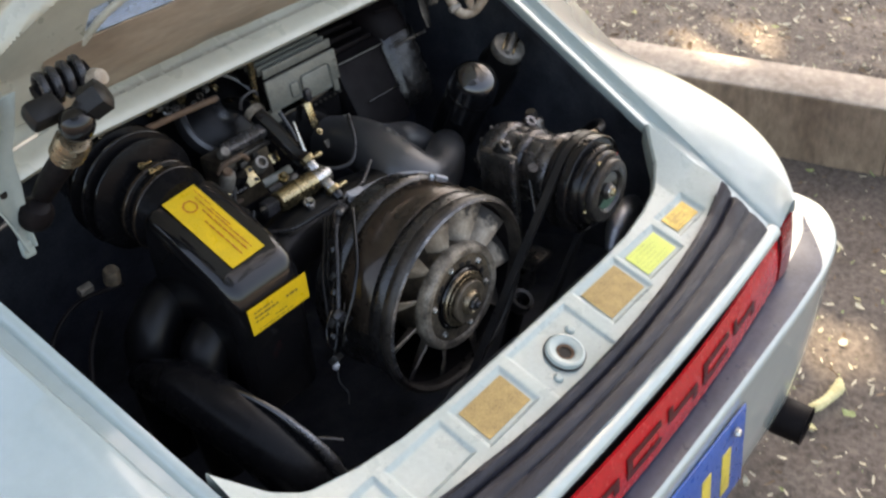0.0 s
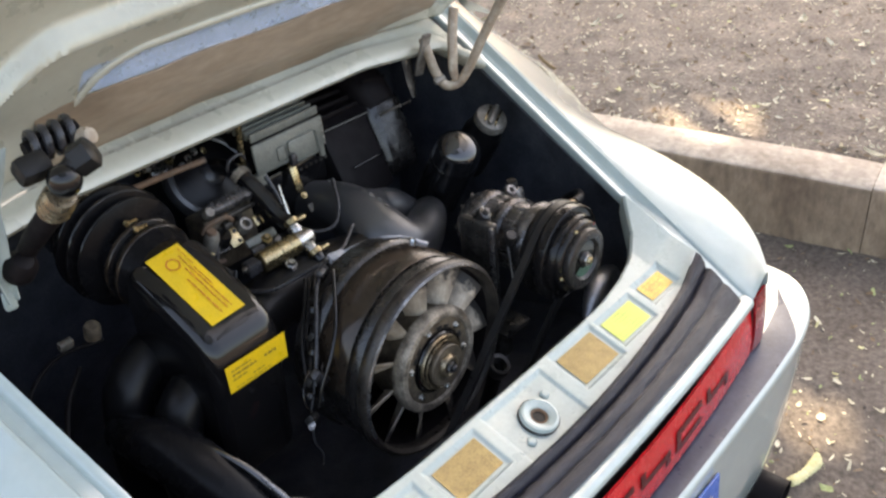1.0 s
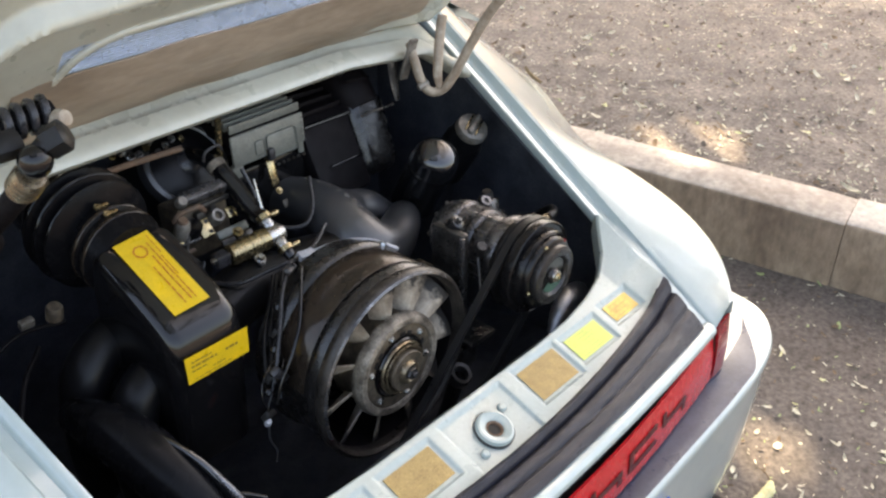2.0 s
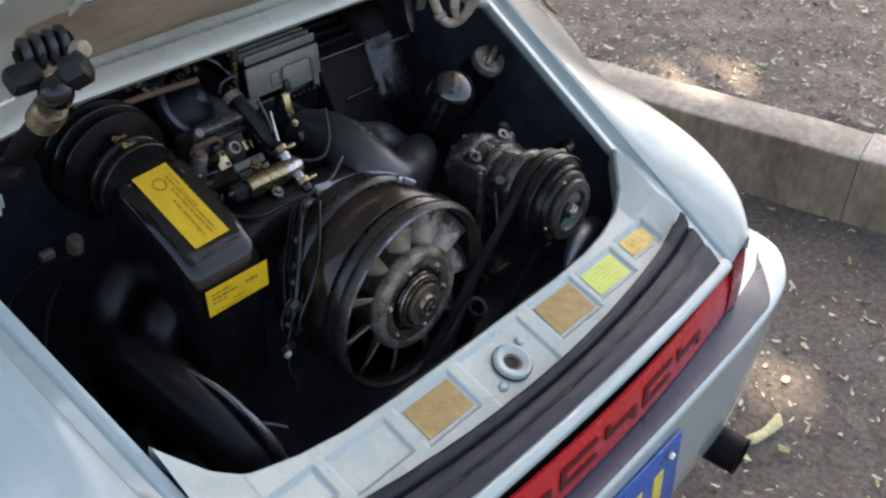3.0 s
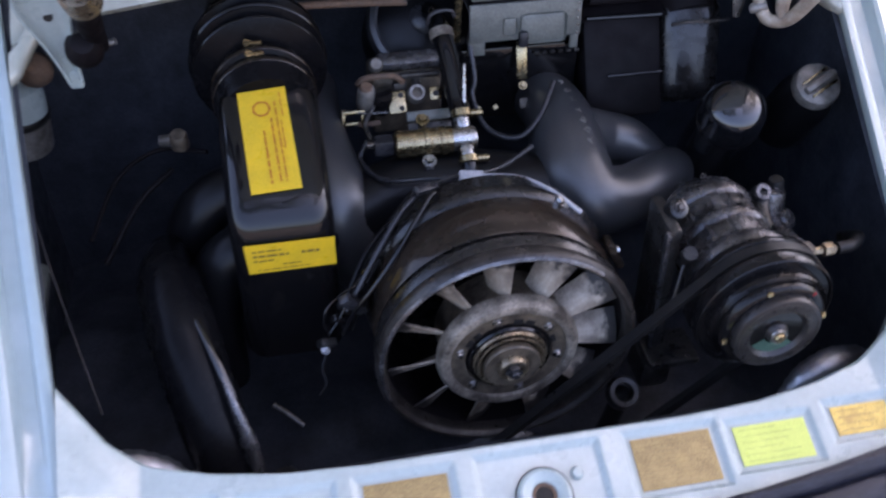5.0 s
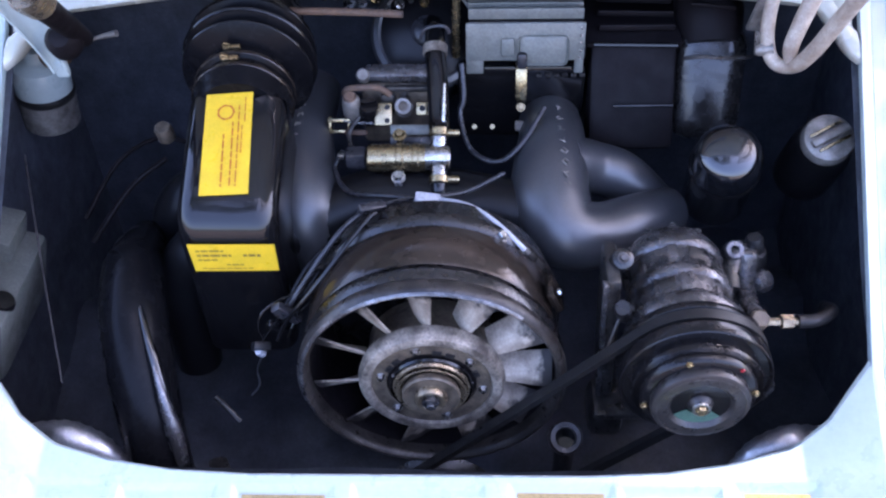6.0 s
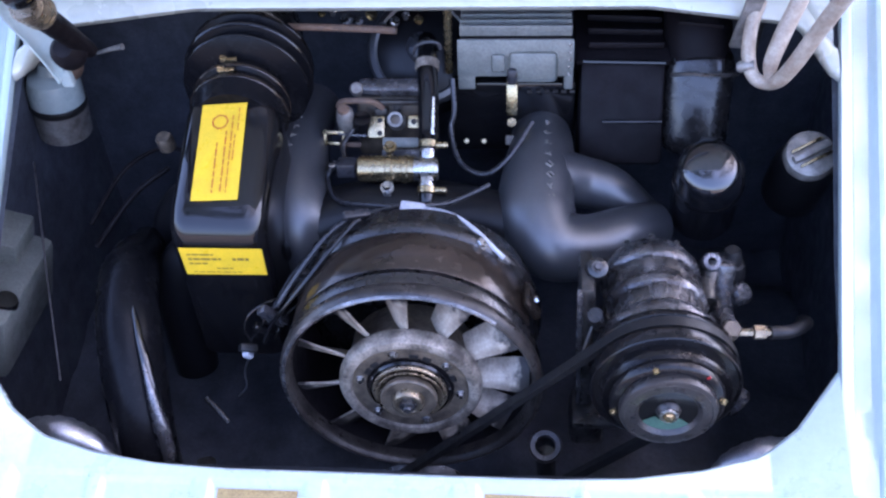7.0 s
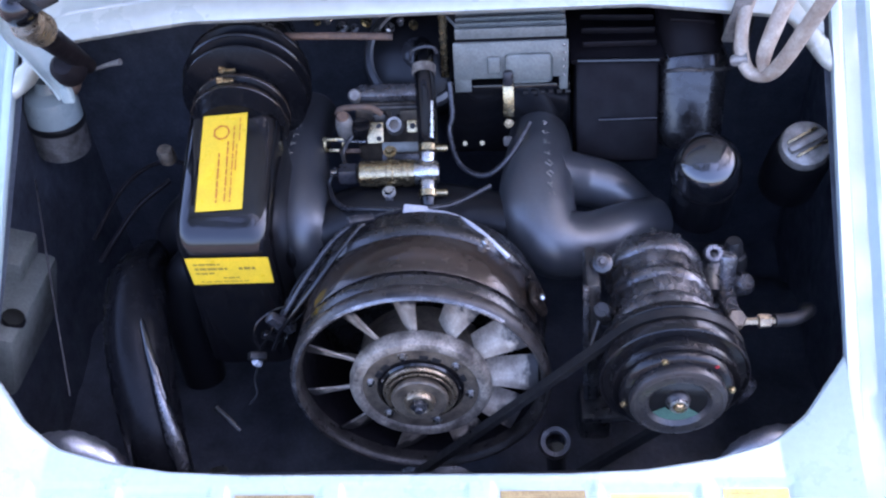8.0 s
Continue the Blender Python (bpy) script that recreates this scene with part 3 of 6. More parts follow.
# bay: dark sheet walls and floor
def wall(a, b, top):
    return grid(steps(0, 1, 24), steps(0, 1, 16), lambda u, v: (a[0] + (b[0] - a[0]) * u + 0.006 * noise.noise((u * 9, v * 5, 1)), a[1] + (b[1] - a[1]) * u + 0.006 * noise.noise((u * 8, v * 4, 5)), 0.36 + (top(a[1] + (b[1] - a[1]) * u) - 0.36) * v))


part("bay_wall", wall((-0.56, 0.085), (0.56, 0.085), lambda y: 0.66), BAY, car, "grimy black rear bay wall")
part("bay_wall", wall((-0.56, 0.70), (0.56, 0.70), lambda y: 0.93), BAY, car, "grimy black front bay wall")
for side in (-1, 1):
    part("bay_wall", wall((0.50 * side, 0.06), (0.521 * side, 0.73), lambda y: rim_z(y) - 0.022), BAY, car, "grimy black side bay wall")
    part("side_shelf", grid((0.412 * side, 0.46 * side, 0.52 * side), steps(0.05, 0.70, 14), lambda x, y: (x + side * 0.1 * max(0, y - 0.2), y, rim_z(y) - 0.016 - 0.25 * (abs(x) - 0.412))), BAY, car)
part("bay_floor", grid(steps(-0.54, 0.54, 40), steps(0.05, 0.73, 30), lambda x, y: (x, y, 0.42 + lump(x, y, 9, 0.03))), BAY, car, "grimy black bay floor")
part("front_shelf", grid(steps(-0.54, 0.54, 14), (0.51, 0.60, 0.71), lambda x, y: (x, y, 0.926 + 0.05 * (y - 0.5))), BAY, car)

# bumper: a swept section along the plan line
BPLAN = [(0.0, -0.138), (0.2, -0.136), (0.4, -0.131), (0.5, -0.125), (0.58, -0.111), (0.635, -0.085), (0.675, -0.045), (0.69, 0.016), (0.70, 0.13), (0.72, 0.30), (0.74, 0.6)]
BSECT = [(0.07, 0.548), (0.035, 0.5475), (0.012, 0.5465), (0.004, 0.545), (0.0006, 0.542), (-0.0006, 0.537), (0.0, 0.530), (0.002, 0.510), (0.005, 0.44), (0.010, 0.36), (0.018, 0.29), (0.032, 0.235), (0.055, 0.205), (0.10, 0.20)]


def bumper_mesh():
    half = smooth_path([(x, y, 0) for x, y in BPLAN], 6)
    line = [Vector((-p.x, p.y, 0)) for p in half[:0:-1]] + half
    own = bmesh.new()
    rows = []
    for i, p in enumerate(line):
        way = (line[min(i + 1, len(line) - 1)] - line[max(i - 1, 0)]).normalized()
        inn = Vector((-way.y, way.x, 0))
        rows.append([own.verts.new(p + inn * d + Vector((0, 0, z + 0.0 * i))) for d, z in BSECT])
    for a, b in zip(rows, rows[1:]):
        for j in range(len(BSECT) - 1):
            own.faces.new((a[j], a[j + 1], b[j + 1], b[j]))
    return own


bumper = part("bumper", bumper_mesh(), PAINT, car, "pale wrap-round rear bumper with chalky worn top", angle=40)
LEDGE_Z = [(0.0006, 0.542), (0.004, 0.545), (0.012, 0.5465), (0.035, 0.5475), (0.07, 0.548)]


def ledge(x, v):
    d = 0.052 - (0.047 - 0.044 * ease(0.50, 0.62, abs(x))) * (1 - v)
    return (x, table(BPLAN, abs(x)) + d, table(LEDGE_Z, d) + 0.0018)


# Strip laid on the painted bumper top; its dark blue stands in for shade.
part("bumper_ledge", grid(steps(-0.62, 0.62, 80), steps(0, 1, 12), ledge), LEDGE, bumper, "grey-blue ledge strip painted as shade under the reflector")
plate = part("number_plate", box(0.44, 0.004, 0.14, 0.0015, pose(0.0, -0.142, 0.44, -3)), PLATE, car, "blue number plate with yellow marks")
for k in range(7):
    part("plate_bar", box(0.024, 0.003, 0.075, 0.001, pose(-0.165 + 0.055 * k, -0.1445, 0.43, -3)), PLATE_MARK, plate)
for sx in (-0.182, 0.182):
    bolt(plate, (sx, -0.146, 0.492), (0, -1, 0.05), 1.3)
exhaust = part("exhaust_pipe", tube([(0.515, 0.25, 0.205), (0.535, 0.0, 0.196), (0.545, -0.128, 0.187)], 0.035, 20, 4, caps=False), HEATER, car, "dark sooty brown exhaust tail pipe")
part("pipe_mouth", lathe([(0.0352, 0), (0.036, 0.004), (0.032, 0.004), (0.031, -0.12), (0, -0.12)], 24, along((0.545, -0.128, 0.187), (0.06, -1, -0.05))), HEATER, exhaust)

# lid, raised on its hinges
LID = Matrix.Translation((0, 0.556, 1.000)) @ Matrix.Rotation(radians(-50), 4, "X")  # local -y runs from the hinge to the rear edge, -z is the underside
LID_L, GRILLE = 0.66, (-0.225, 0.30, 0.100, 0.162)


def lid_w(s):
    return 0.485 - 0.05 * ease(0.58, LID_L, s) ** 2 - 0.02 * ease(0.04, 0.0, s)


def lid_skin(u, s):
    return (u * lid_w(s), -s, 0.012 - 0.03 * u * u - 0.02 * (s / LID_L - 0.4) ** 2)


def bead_s(x):
    return 0.216 - 0.105 * ease(0.25, 0.42, abs(x))


def lid_frame(u, s):
    """Pressed inner frame: a raised border, a bead, then a shallow tray."""
    x = u * lid_w(s)
    ins = min((1 - abs(u)) * lid_w(s), s + 0.01, LID_L - s)
    d = s - bead_s(x)
    rise = 0.026 * ease(0.0, 0.014, ins) * (1 - ease(-0.004, 0.014, d)) + 0.004 * math.exp(-(d / 0.0045) ** 2)
    return (x * 0.99, -s * 0.99, -0.03 * u * u - 0.02 * (s / LID_L - 0.4) ** 2 - rise - 0.002)


def in_grille(x, s, edge=0.0):
    gx0, gx1, s0, s1 = GRILLE
    return gx0 - edge < x < gx1 + edge and s0 - edge < s < min(s1, bead_s(x) - 0.012) + edge


def open_grille(bm):
    gone = [f for f in bm.faces if in_grille(f.calc_center_median().x, -f.calc_center_median().y)]
    bmesh.ops.delete(bm, geom=gone, context="FACES")
    return bm


bm = open_grille(grid(steps(-1, 1, 72), steps(0, LID_L, 44), lid_skin))
bm.transform(LID)
lid = part("engine_lid", thicken(bm, 0.002), PAINT, car, "raised pale engine lid seen from below", angle=50)
bm = open_grille(grid(steps(-1, 1, 260), steps(0, LID_L, 180), lid_frame))
bm.transform(LID)
part("inner_frame", thicken(bm, 0.0015), LID_IN, lid, "pale olive pressed inner frame", angle=60)


def lid_strip(lo, hi, rise):
    bm = grid(steps(-0.275, 0.41, 60), steps(lo, hi, 10), lambda x, s: LID @ Vector((x, -s, -0.034 - rise * math.sin(math.pi * (s - lo) / (hi - lo)) - 0.05 * x * x + 0.003 * noise.noise((x * 14, s * 30, 2)))))
    return thicken(bm, 0.002)


EDGE = [(-0.238, 0.086), (-0.222, 0.112), (-0.205, 0.140), (-0.180, 0.158)] + [(x, 0.166) for x in steps(-0.15, 0.27, 20)] + [(0.295, 0.165), (0.303, 0.14), (0.303, 0.100)]
part("grille_bead", tube([LID @ Vector((x, -s * 0.99, -0.031 - 0.11 * x * x)) for x, s in EDGE], 0.0055, 10, 3, flat=0.7), LID_IN, lid, "rolled bead round the grille", angle=60)
part("lid_flange", lid_strip(-0.02, 0.112, 0.010), TAN, lid, "dusty tan hinge-end plate of the lid", angle=60)
for k in range(12):
    s = 0.104 + k * 0.0052
    w = max(x for x in steps(0, 0.30, 60) if in_grille(x, s, 0.004))
    part("slat", box(w + 0.22, 0.0028, 0.0012, 0.0003, LID @ pose(w / 2 - 0.11, -s, -0.029, 24), 1), STEEL_BLUE, lid, "" if k else "fine bluish grille slat")

# ---- labels and lock on the lip ----
def pad(x0, x1, y0, y1, lift=0.0):
    """A thin slab lying on the sloping lip."""
    xm, ym = (x0 + x1) / 2, (y0 + y1) / 2
    z = shelf_z(xm, ym) - 0.0036 + 0.0006 + lift
    return pose(xm, ym, z, math.degrees(math.atan(0.34)))


def lip_label(name, x0, x1, y0, y1, material, label, ink, rows):
    th = thing(name, (x0, y0, shelf_z(x0, y0)), label, "label")
    m = pad(x0, x1, y0, y1)
    w, h = x1 - x0, (y1 - y0) * 1.056
    part("backing", box(w, h, 0.0008, 0.0003, m, 1), material, th)
    for k in range(rows):
        f = (k + 0.7) / (rows + 0.4)
        l_ = w * (0.5 + 0.32 * ((k * 37) % 10) / 10)
        part("print_bar", box(l_, h * 0.020, 0.0003, 0, m @ pose(-w * 0.42 + l_ / 2, h * (0.5 - f), 0.0006)), ink, th)
    return th


INK_BROWN = mat("brown print", (0.34, 0.235, 0.09), None, 0.5)
INK_OLIVE = mat("olive print", (0.56, 0.62, 0.14), None, 0.5)
lip_label("emission_label", -0.155, -0.081, -0.010, 0.032, BRASSLBL, "gold foil data label on painted lip", INK_BROWN, 10)
lip_label("tuning_label", 0.088, 0.164, -0.010, 0.035, BRASSLBL, "gold foil tuning label on painted lip", INK_BROWN, 10)
lip_label("service_label", 0.186, 0.257, -0.003, 0.032, LIME, "lime green service label on painted lip", INK_OLIVE, 6)
lip_label("oil_label", 0.285, 0.342, 0.010, 0.036, YELLBL, "small yellow foil label on painted lip", INK_BROWN, 4)

lock = thing("lid_lock", (0, 0, 0.69), "pale round lid latch cup with a dark hole", "latch")
LM = pose(0, 0.0, shelf_z(0, 0) - 0.003, math.degrees(math.atan(0.34)))
part("cup", lathe([(0.0245, 0), (0.0245, 0.004), (0.0228, 0.0075), (0.0200, 0.0082), (0.0178, 0.0070), (0.0150, 0.0066), (0.0122, 0.0050), (0.0110, 0.0036), (0.0108, 0.0)], 44, LM), PAINT_IN, lock)
part("gasket", lathe([(0.0256, 0.0), (0.0256, 0.0030), (0.0240, 0.0030)], 44, LM), CLUTCH, lock, "dark gasket ring")
part("hole_sleeve", lathe([(0.0109, 0.0042), (0.0085, 0.0034), (0.0080, 0.0010)], 28, LM), RUST, lock)
# Shallow black disc; its colour stands in for the shade inside the hole.
part("hole", lathe([(0.0085, 0.0009), (0, 0.0009)], 28, LM), RUBBER, lock)
for a in (25, 205):
    part("screw_head", lathe([(0, 0.0035), (0.004, 0.003), (0.0058, 0.0012), (0.0062, 0)], 18, LM @ pose(0.037 * math.cos(radians(a)), 0.037 * math.sin(radians(a)), 0.0006)), PAINT_IN, lock)

# ---- cooling fan in its round housing ----
FX, FZ = 0.0085, 0.693
fan = thing("cooling_fan", (FX, 0.17, FZ - 0.13), "grimy eleven-blade cooling fan in a round black housing", "fan")
FM = along((FX, 0.165, FZ), (0, -1, 0))  # local z towards the rear


def fan_lathe(profile, seg=72):
    return lathe(profile, seg, FM)


part("housing_ring", fan_lathe([(0.1215, -0.020), (0.1220, -0.002), (0.1235, 0.003), (0.1265, 0.0055), (0.130, 0.004), (0.1325, 0.000), (0.1325, -0.008), (0.129, -0.014)]), RING, fan, "grey metal ring with worn edge")
part("housing", fan_lathe([(0.129, -0.014), (0.131, -0.019), (0.131, -0.025), (0.128, -0.028), (0.127, -0.034), (0.127, -0.088), (0.131, -0.092), (0.132, -0.100), (0.129, -0.106), (0.124, -0.128), (0.10, -0.14), (0.0, -0.14)]), HOUSING, fan, "black round fan housing")
# Worn rim limited to the upper-left arc, so it carries the ring's highlight.
part("worn_edge", lathe([(0.1258, 0.0057), (0.1270, 0.0064), (0.1290, 0.0054), (0.1300, 0.0042)], 56, FM, start=48, sweep_deg=152), ALU_MID, fan, "worn bare-metal edge along the highlit upper arc")
part("inner_duct", fan_lathe([(0.1216, -0.012), (0.119, -0.04), (0.1185, -0.10)]), HEATER, fan)
part("strap", lathe([(0.1285, -0.033), (0.1298, -0.035), (0.1298, -0.084), (0.1285, -0.086)], 60, FM, start=25, sweep_deg=150), BROWNBAND, fan, "oily bronze strap round the housing")
part("strap_lug", box(0.03, 0.028, 0.010, 0.004, FM @ Matrix.Rotation(radians(28), 4, "Z") @ pose(0.136, 0.0, -0.058, 0, 90)), BROWNBAND, fan)
bolt(fan, FM @ Vector((0.139 * math.cos(0.49), 0.139 * math.sin(0.49), -0.058)), (0.8, 0, 0.45), 0.9)
bolt(fan, (0.076, 0.257, 0.801), (0.5, -0.2, 0.85), 1.3)


def blade_mesh():
    """A twisted fan blade from hub to ring, along local x."""
    def fn(r, v):
        t = (r - 0.068) / 0.05
        chord = 0.027 + 0.011 * t
        a = -radians(52 - 18 * t)
        c = (v - 0.5) * chord
        return (r, c * math.cos(a), -0.022 + c * math.sin(a) + 0.004 * math.sin(math.pi * v))
    return finish(thicken(grid(steps(0.066, 0.1190, 8), steps(0, 1, 6), fn), 0.0022), "blade", MAG, 60)


BLADE = blade_mesh()
for k in range(11):
    part("blade", BLADE, None, fan, m=FM @ Matrix.Rotation(radians(96 + 360 / 11 * k), 4, "Z"))
hub = part("hub", fan_lathe([(0.0580, 0.002), (0.0600, 0.0065), (0.0645, 0.0080), (0.069, 0.0065), (0.0718, 0.002), (0.0725, -0.004), (0.0712, -0.010), (0.066, -0.0125)]), DUSTY, fan, "pale worn hub rim")
part("hub_drum", fan_lathe([(0.068, -0.011), (0.0655, -0.015), (0.065, -0.05), (0.04, -0.05)]), GRIME, fan, "grimy hub drum")
part("pulley_plate", fan_lathe([(0.044, 0.001), (0.0445, 0.0035), (0.052, 0.0035), (0.0565, 0.0045), (0.0590, 0.0035), (0.059, 0.0)]), GRIME, fan, "greasy brown bolt ring")
part("hub_well", fan_lathe([(0.0, 0.001), (0.0445, 0.001)]), HEATER, fan)
for k, a in enumerate((106, 167, 42, -8, 226, 286)):
    bolt(fan, FM @ Vector((0.051 * math.cos(radians(a)), 0.051 * math.sin(radians(a)), 0.0032)), (0, -1, 0), 0.9)
for a in (66, 82, 135, 20, 150):
    part("slot", box(0.009, 0.006, 0.002, 0.0005, FM @ Matrix.Rotation(radians(a), 4, "Z") @ pose(0.0462, 0, 0.0036, 0, 0, 90)), RUBBER, fan)
part("pulley_back", fan_lathe([(0.040, 0.0085), (0.0415, 0.006), (0.040, 0.003)], 56), BLACK, fan)
part("pulley_rim", fan_lathe([(0.030, 0.0060), (0.0345, 0.0110), (0.0368, 0.0112), (0.0378, 0.0090), (0.0365, 0.0060), (0.036, 0.003)], 56), BRONZE, fan, "worn brass-coloured pulley rim")
part("pulley_flange", fan_lathe([(0.0280, 0.0100), (0.0325, 0.0148), (0.0336, 0.0150), (0.0340, 0.0135), (0.0322, 0.0110)], 56), BRONZE, fan)
part("pulley_disc", fan_lathe([(0.0, 0.0190), (0.020, 0.0190), (0.0245, 0.0200), (0.0272, 0.0202), (0.0285, 0.0188), (0.0288, 0.0150), (0.0270, 0.0110)], 56), GRIME, fan, "greasy brown pulley half")
part("spacer_cup", fan_lathe([(0.0, 0.0235), (0.0085, 0.0235), (0.0118, 0.0262), (0.0142, 0.0262), (0.0158, 0.0240), (0.0162, 0.0185)], 40), BRONZE, fan, "dull brass spacer cup")
part("nut", lathe([(0, 0.0305), (0.006, 0.0305), (0.0080, 0.0295), (0.0088, 0.0275), (0.0088, 0.0230), (0, 0.0230)], 6, FM), ALU_MID, fan)
part("shaft_end", lathe([(0, 0.0335), (0.0036, 0.0335), (0.0044, 0.0325), (0.0044, 0.0295)], 20, FM), ALU_MID, fan)

# crank pulley low down and the belt up to the compressor
CP = Vector((0.012, 0.155, 0.50))
crank = thing("crank_pulley", CP, "dark crank pulley low in the bay", "pulley")
part("rim", lathe([(0.0, 0.01), (0.05, 0.012), (0.062, 0.016), (0.06, 0.004), (0.055, -0.002), (0.06, -0.008), (0.062, -0.012), (0.0, -0.012)], 48, along(CP, (0, -1, 0))), ALU_DARK, crank)
part("nut", lathe([(0, 0.022), (0.01, 0.022), (0.011, 0.02), (0.011, 0.01)], 6, along(CP, (0, -1, 0))), STEEL, crank)

# ---- air-conditioning compressor ----
CX, CY, CZ = 0.251, 0.095, 0.744
comp = thing("compressor", (CX, 0.2, 0.66), "dark aluminium air-conditioning compressor with belt clutch", "compressor")
CA = Vector((0.0, -1, 0.0))
CM = along((CX, CY, CZ), CA)
CB = along((CX, 0.109, CZ), CA)
part("clutch_plate", lathe([(0.0262, -0.0040), (0.0280, -0.0016), (0.0300, 0.0), (0.0405, 0.0), (0.0432, -0.0014), (0.0442, -0.0040), (0.0440, -0.010), (0.042, -0.013), (0, -0.013)], 64, CM), CLUTCH, comp, "satin black clutch plate with worn rim")
part("plate_groove", lathe([(0.0388, 0.0004), (0.0393, 0.0007), (0.0400, 0.0004)], 64, CM), ALU_DARK, comp)
part("clutch_recess", lathe([(0, -0.0045), (0.0265, -0.0045)], 48, CM), BLACK, comp)
part("hub_boss", lathe([(0.0, 0.0), (0.0085, 0.0), (0.0105, -0.002), (0.0115, -0.0045)], 32, CM), CLUTCH, comp)
part("hub_nut", lathe([(0, 0.006), (0.0042, 0.006), (0.0056, 0.004), (0.0058, 0.0)], 6, CM), GOLD, comp)
part("hub_washer", lathe([(0.0090, 0.001), (0.0084, 0.003), (0.0062, 0.003), (0.0062, -0.001)], 28, CM), STEEL, comp)
part("paper_wedge", lathe([(0.0130, -0.0036), (0.0258, -0.0036)], 14, CM, start=212, sweep_deg=108), GREEN, comp, "green paper seen in clutch recess")
part("pulley_hub", lathe([(0.043, -0.010), (0.0490, -0.0105), (0.0515, -0.0125), (0.0525, -0.0165), (0.0530, -0.0215)], 64, CM), PULLEY, comp, "glossy black hub step")
part("groove_ring", lathe([(0.0528, -0.0200), (0.0545, -0.0185), (0.0552, -0.0200), (0.0560, -0.0190), (0.0568, -0.0205), (0.0576, -0.0195), (0.0586, -0.0220), (0.0588, -0.0310)], 64, CM), PULLEY, comp)
part("pulley", lathe([(0.0580, -0.0310), (0.0655, -0.0315), (0.0668, -0.0290), (0.0680, -0.0282), (0.0691, -0.0292), (0.0695, -0.0330), (0.0695, -0.0400), (0.0690, -0.0420), (0.0640, -0.0455), (0.0600, -0.0500), (0.0640, -0.0545), (0.0690, -0.0580), (0.0690, -0.0640), (0.0660, -0.0680), (0.05, -0.070)], 72, CM), PULLEY, comp, "glossy black belt pulley")
part("red_dab", box(0.004, 0.003, 0.0012, 0.0004, CM @ Matrix.Rotation(radians(51), 4, "Z") @ pose(0.0500, 0, -0.0104)), RED_DARK, comp, "small red paint dab")
for a in (108, 10, 192):
    bolt(comp, CM @ Vector((0.0490 * math.cos(radians(a)), 0.0490 * math.sin(radians(a)), -0.0102)), CA, 0.62, True)
part("front_head", lathe([(0.05, -0.056), (0.0565, -0.058), (0.0590, -0.064), (0.0585, -0.074), (0.053, -0.082)], 48, CB), ALU_MID, comp, "oily pale front head")
part("body", lathe([(0.0485, -0.080), (0.0490, -0.106), (0.0515, -0.109), (0.0525, -0.114), (0.0515, -0.119), (0.0492, -0.122), (0.0485, -0.146), (0.0510, -0.149), (0.0520, -0.155), (0.0510, -0.162), (0.0480, -0.170), (0.0440, -0.178), (0.0360, -0.187), (0.022, -0.193), (0, -0.195)], 56, CB), ALU_MID, comp, "grey cast cylinder body")
for k, a in enumerate((8, 52, 92, 128, 172, 230, 290)):
    rr = CB @ Matrix.Rotation(radians(a), 4, "Z")
    wide = 0.007 + 0.004 * (k % 3)
    part("lug", box(0.006, wide, 0.030, 0.0028, rr @ pose(0.0475, 0, -0.094)), ALU_MID, comp)
    part("lug", box(0.005, wide * 0.8, 0.026, 0.0024, rr @ Matrix.Rotation(radians(9), 4, "Z") @ pose(0.0473, 0, -0.135)), ALU_MID, comp)
    part("cast_pad", box(0.0045, 0.017, 0.016, 0.002, rr @ Matrix.Rotation(radians(22), 4, "Z") @ pose(0.0472, 0, -0.096 - 0.040 * (k % 2))), ALU_DARK, comp)
    bolt(comp, rr @ Vector((0.0405, 0, -0.183)), -CA, 0.6)
part("bracket", box(0.014, 0.060, 0.170, 0.005, pose(0.184, 0.228, 0.712, 0, -2)), ALU_DARK, comp, "cast mounting bracket")
part("bracket_rib", box(0.006, 0.008, 0.165, 0.002, pose(0.1765, 0.200, 0.712, 0, -2)), ALU_MID, comp)
part("bracket_ear", lathe([(0, 0.008), (0.006, 0.008), (0.010, 0.006), (0.011, 0.0), (0.011, -0.012)], 20, along((0.190, 0.226, 0.800), (0.1, -0.6, 0.8))), HOUSING, comp)
part("ear_bolt", hexbolt(0.0040, 0.004), ALU_DARK, comp, m=along((0.190, 0.220, 0.808), (0.1, -0.6, 0.8)))
part("bracket_boss", lathe([(0, 0.012), (0.007, 0.012), (0.0085, 0.009), (0.0085, -0.02), (0, -0.02)], 18, along((0.189, 0.181, 0.778), (-0.2, -0.5, 0.8))), HOUSING, comp)
part("adjuster_rod", tube([(0.188, 0.184, 0.772), (0.181, 0.174, 0.752), (0.174, 0.165, 0.728)], 0.0022, 10, 3), CLUTCH, comp, "thin steel adjuster rod")
part("bracket_foot", box(0.036, 0.05, 0.040, 0.008, pose(0.190, 0.212, 0.592)), ALU_DARK, comp)
part("bracket_foot", box(0.058, 0.05, 0.010, 0.004, pose(0.202, 0.200, 0.622)), ALU_DARK, comp)
part("valve_block", box(0.020, 0.032, 0.062, 0.005, pose(0.321, 0.268, 0.742, -12, 4)), ALU_MID, comp, "pale valve block")
part("valve_ear", lathe([(0.0045, 0.006), (0.0085, 0.006), (0.0105, 0.003), (0.0105, -0.006), (0.0045, -0.006), (0.0045, 0.006)], 24, along((0.308, 0.268, 0.772), (0, -0.6, 0.8))), ALU_MID, comp)
part("valve_lobe", lathe([(0, 0.008), (0.008, 0.008), (0.012, 0.004), (0.013, -0.004), (0.010, -0.016), (0, -0.016)], 24, along((0.341, 0.262, 0.736), (0.35, -0.45, 0.75))), ALU_MID, comp)
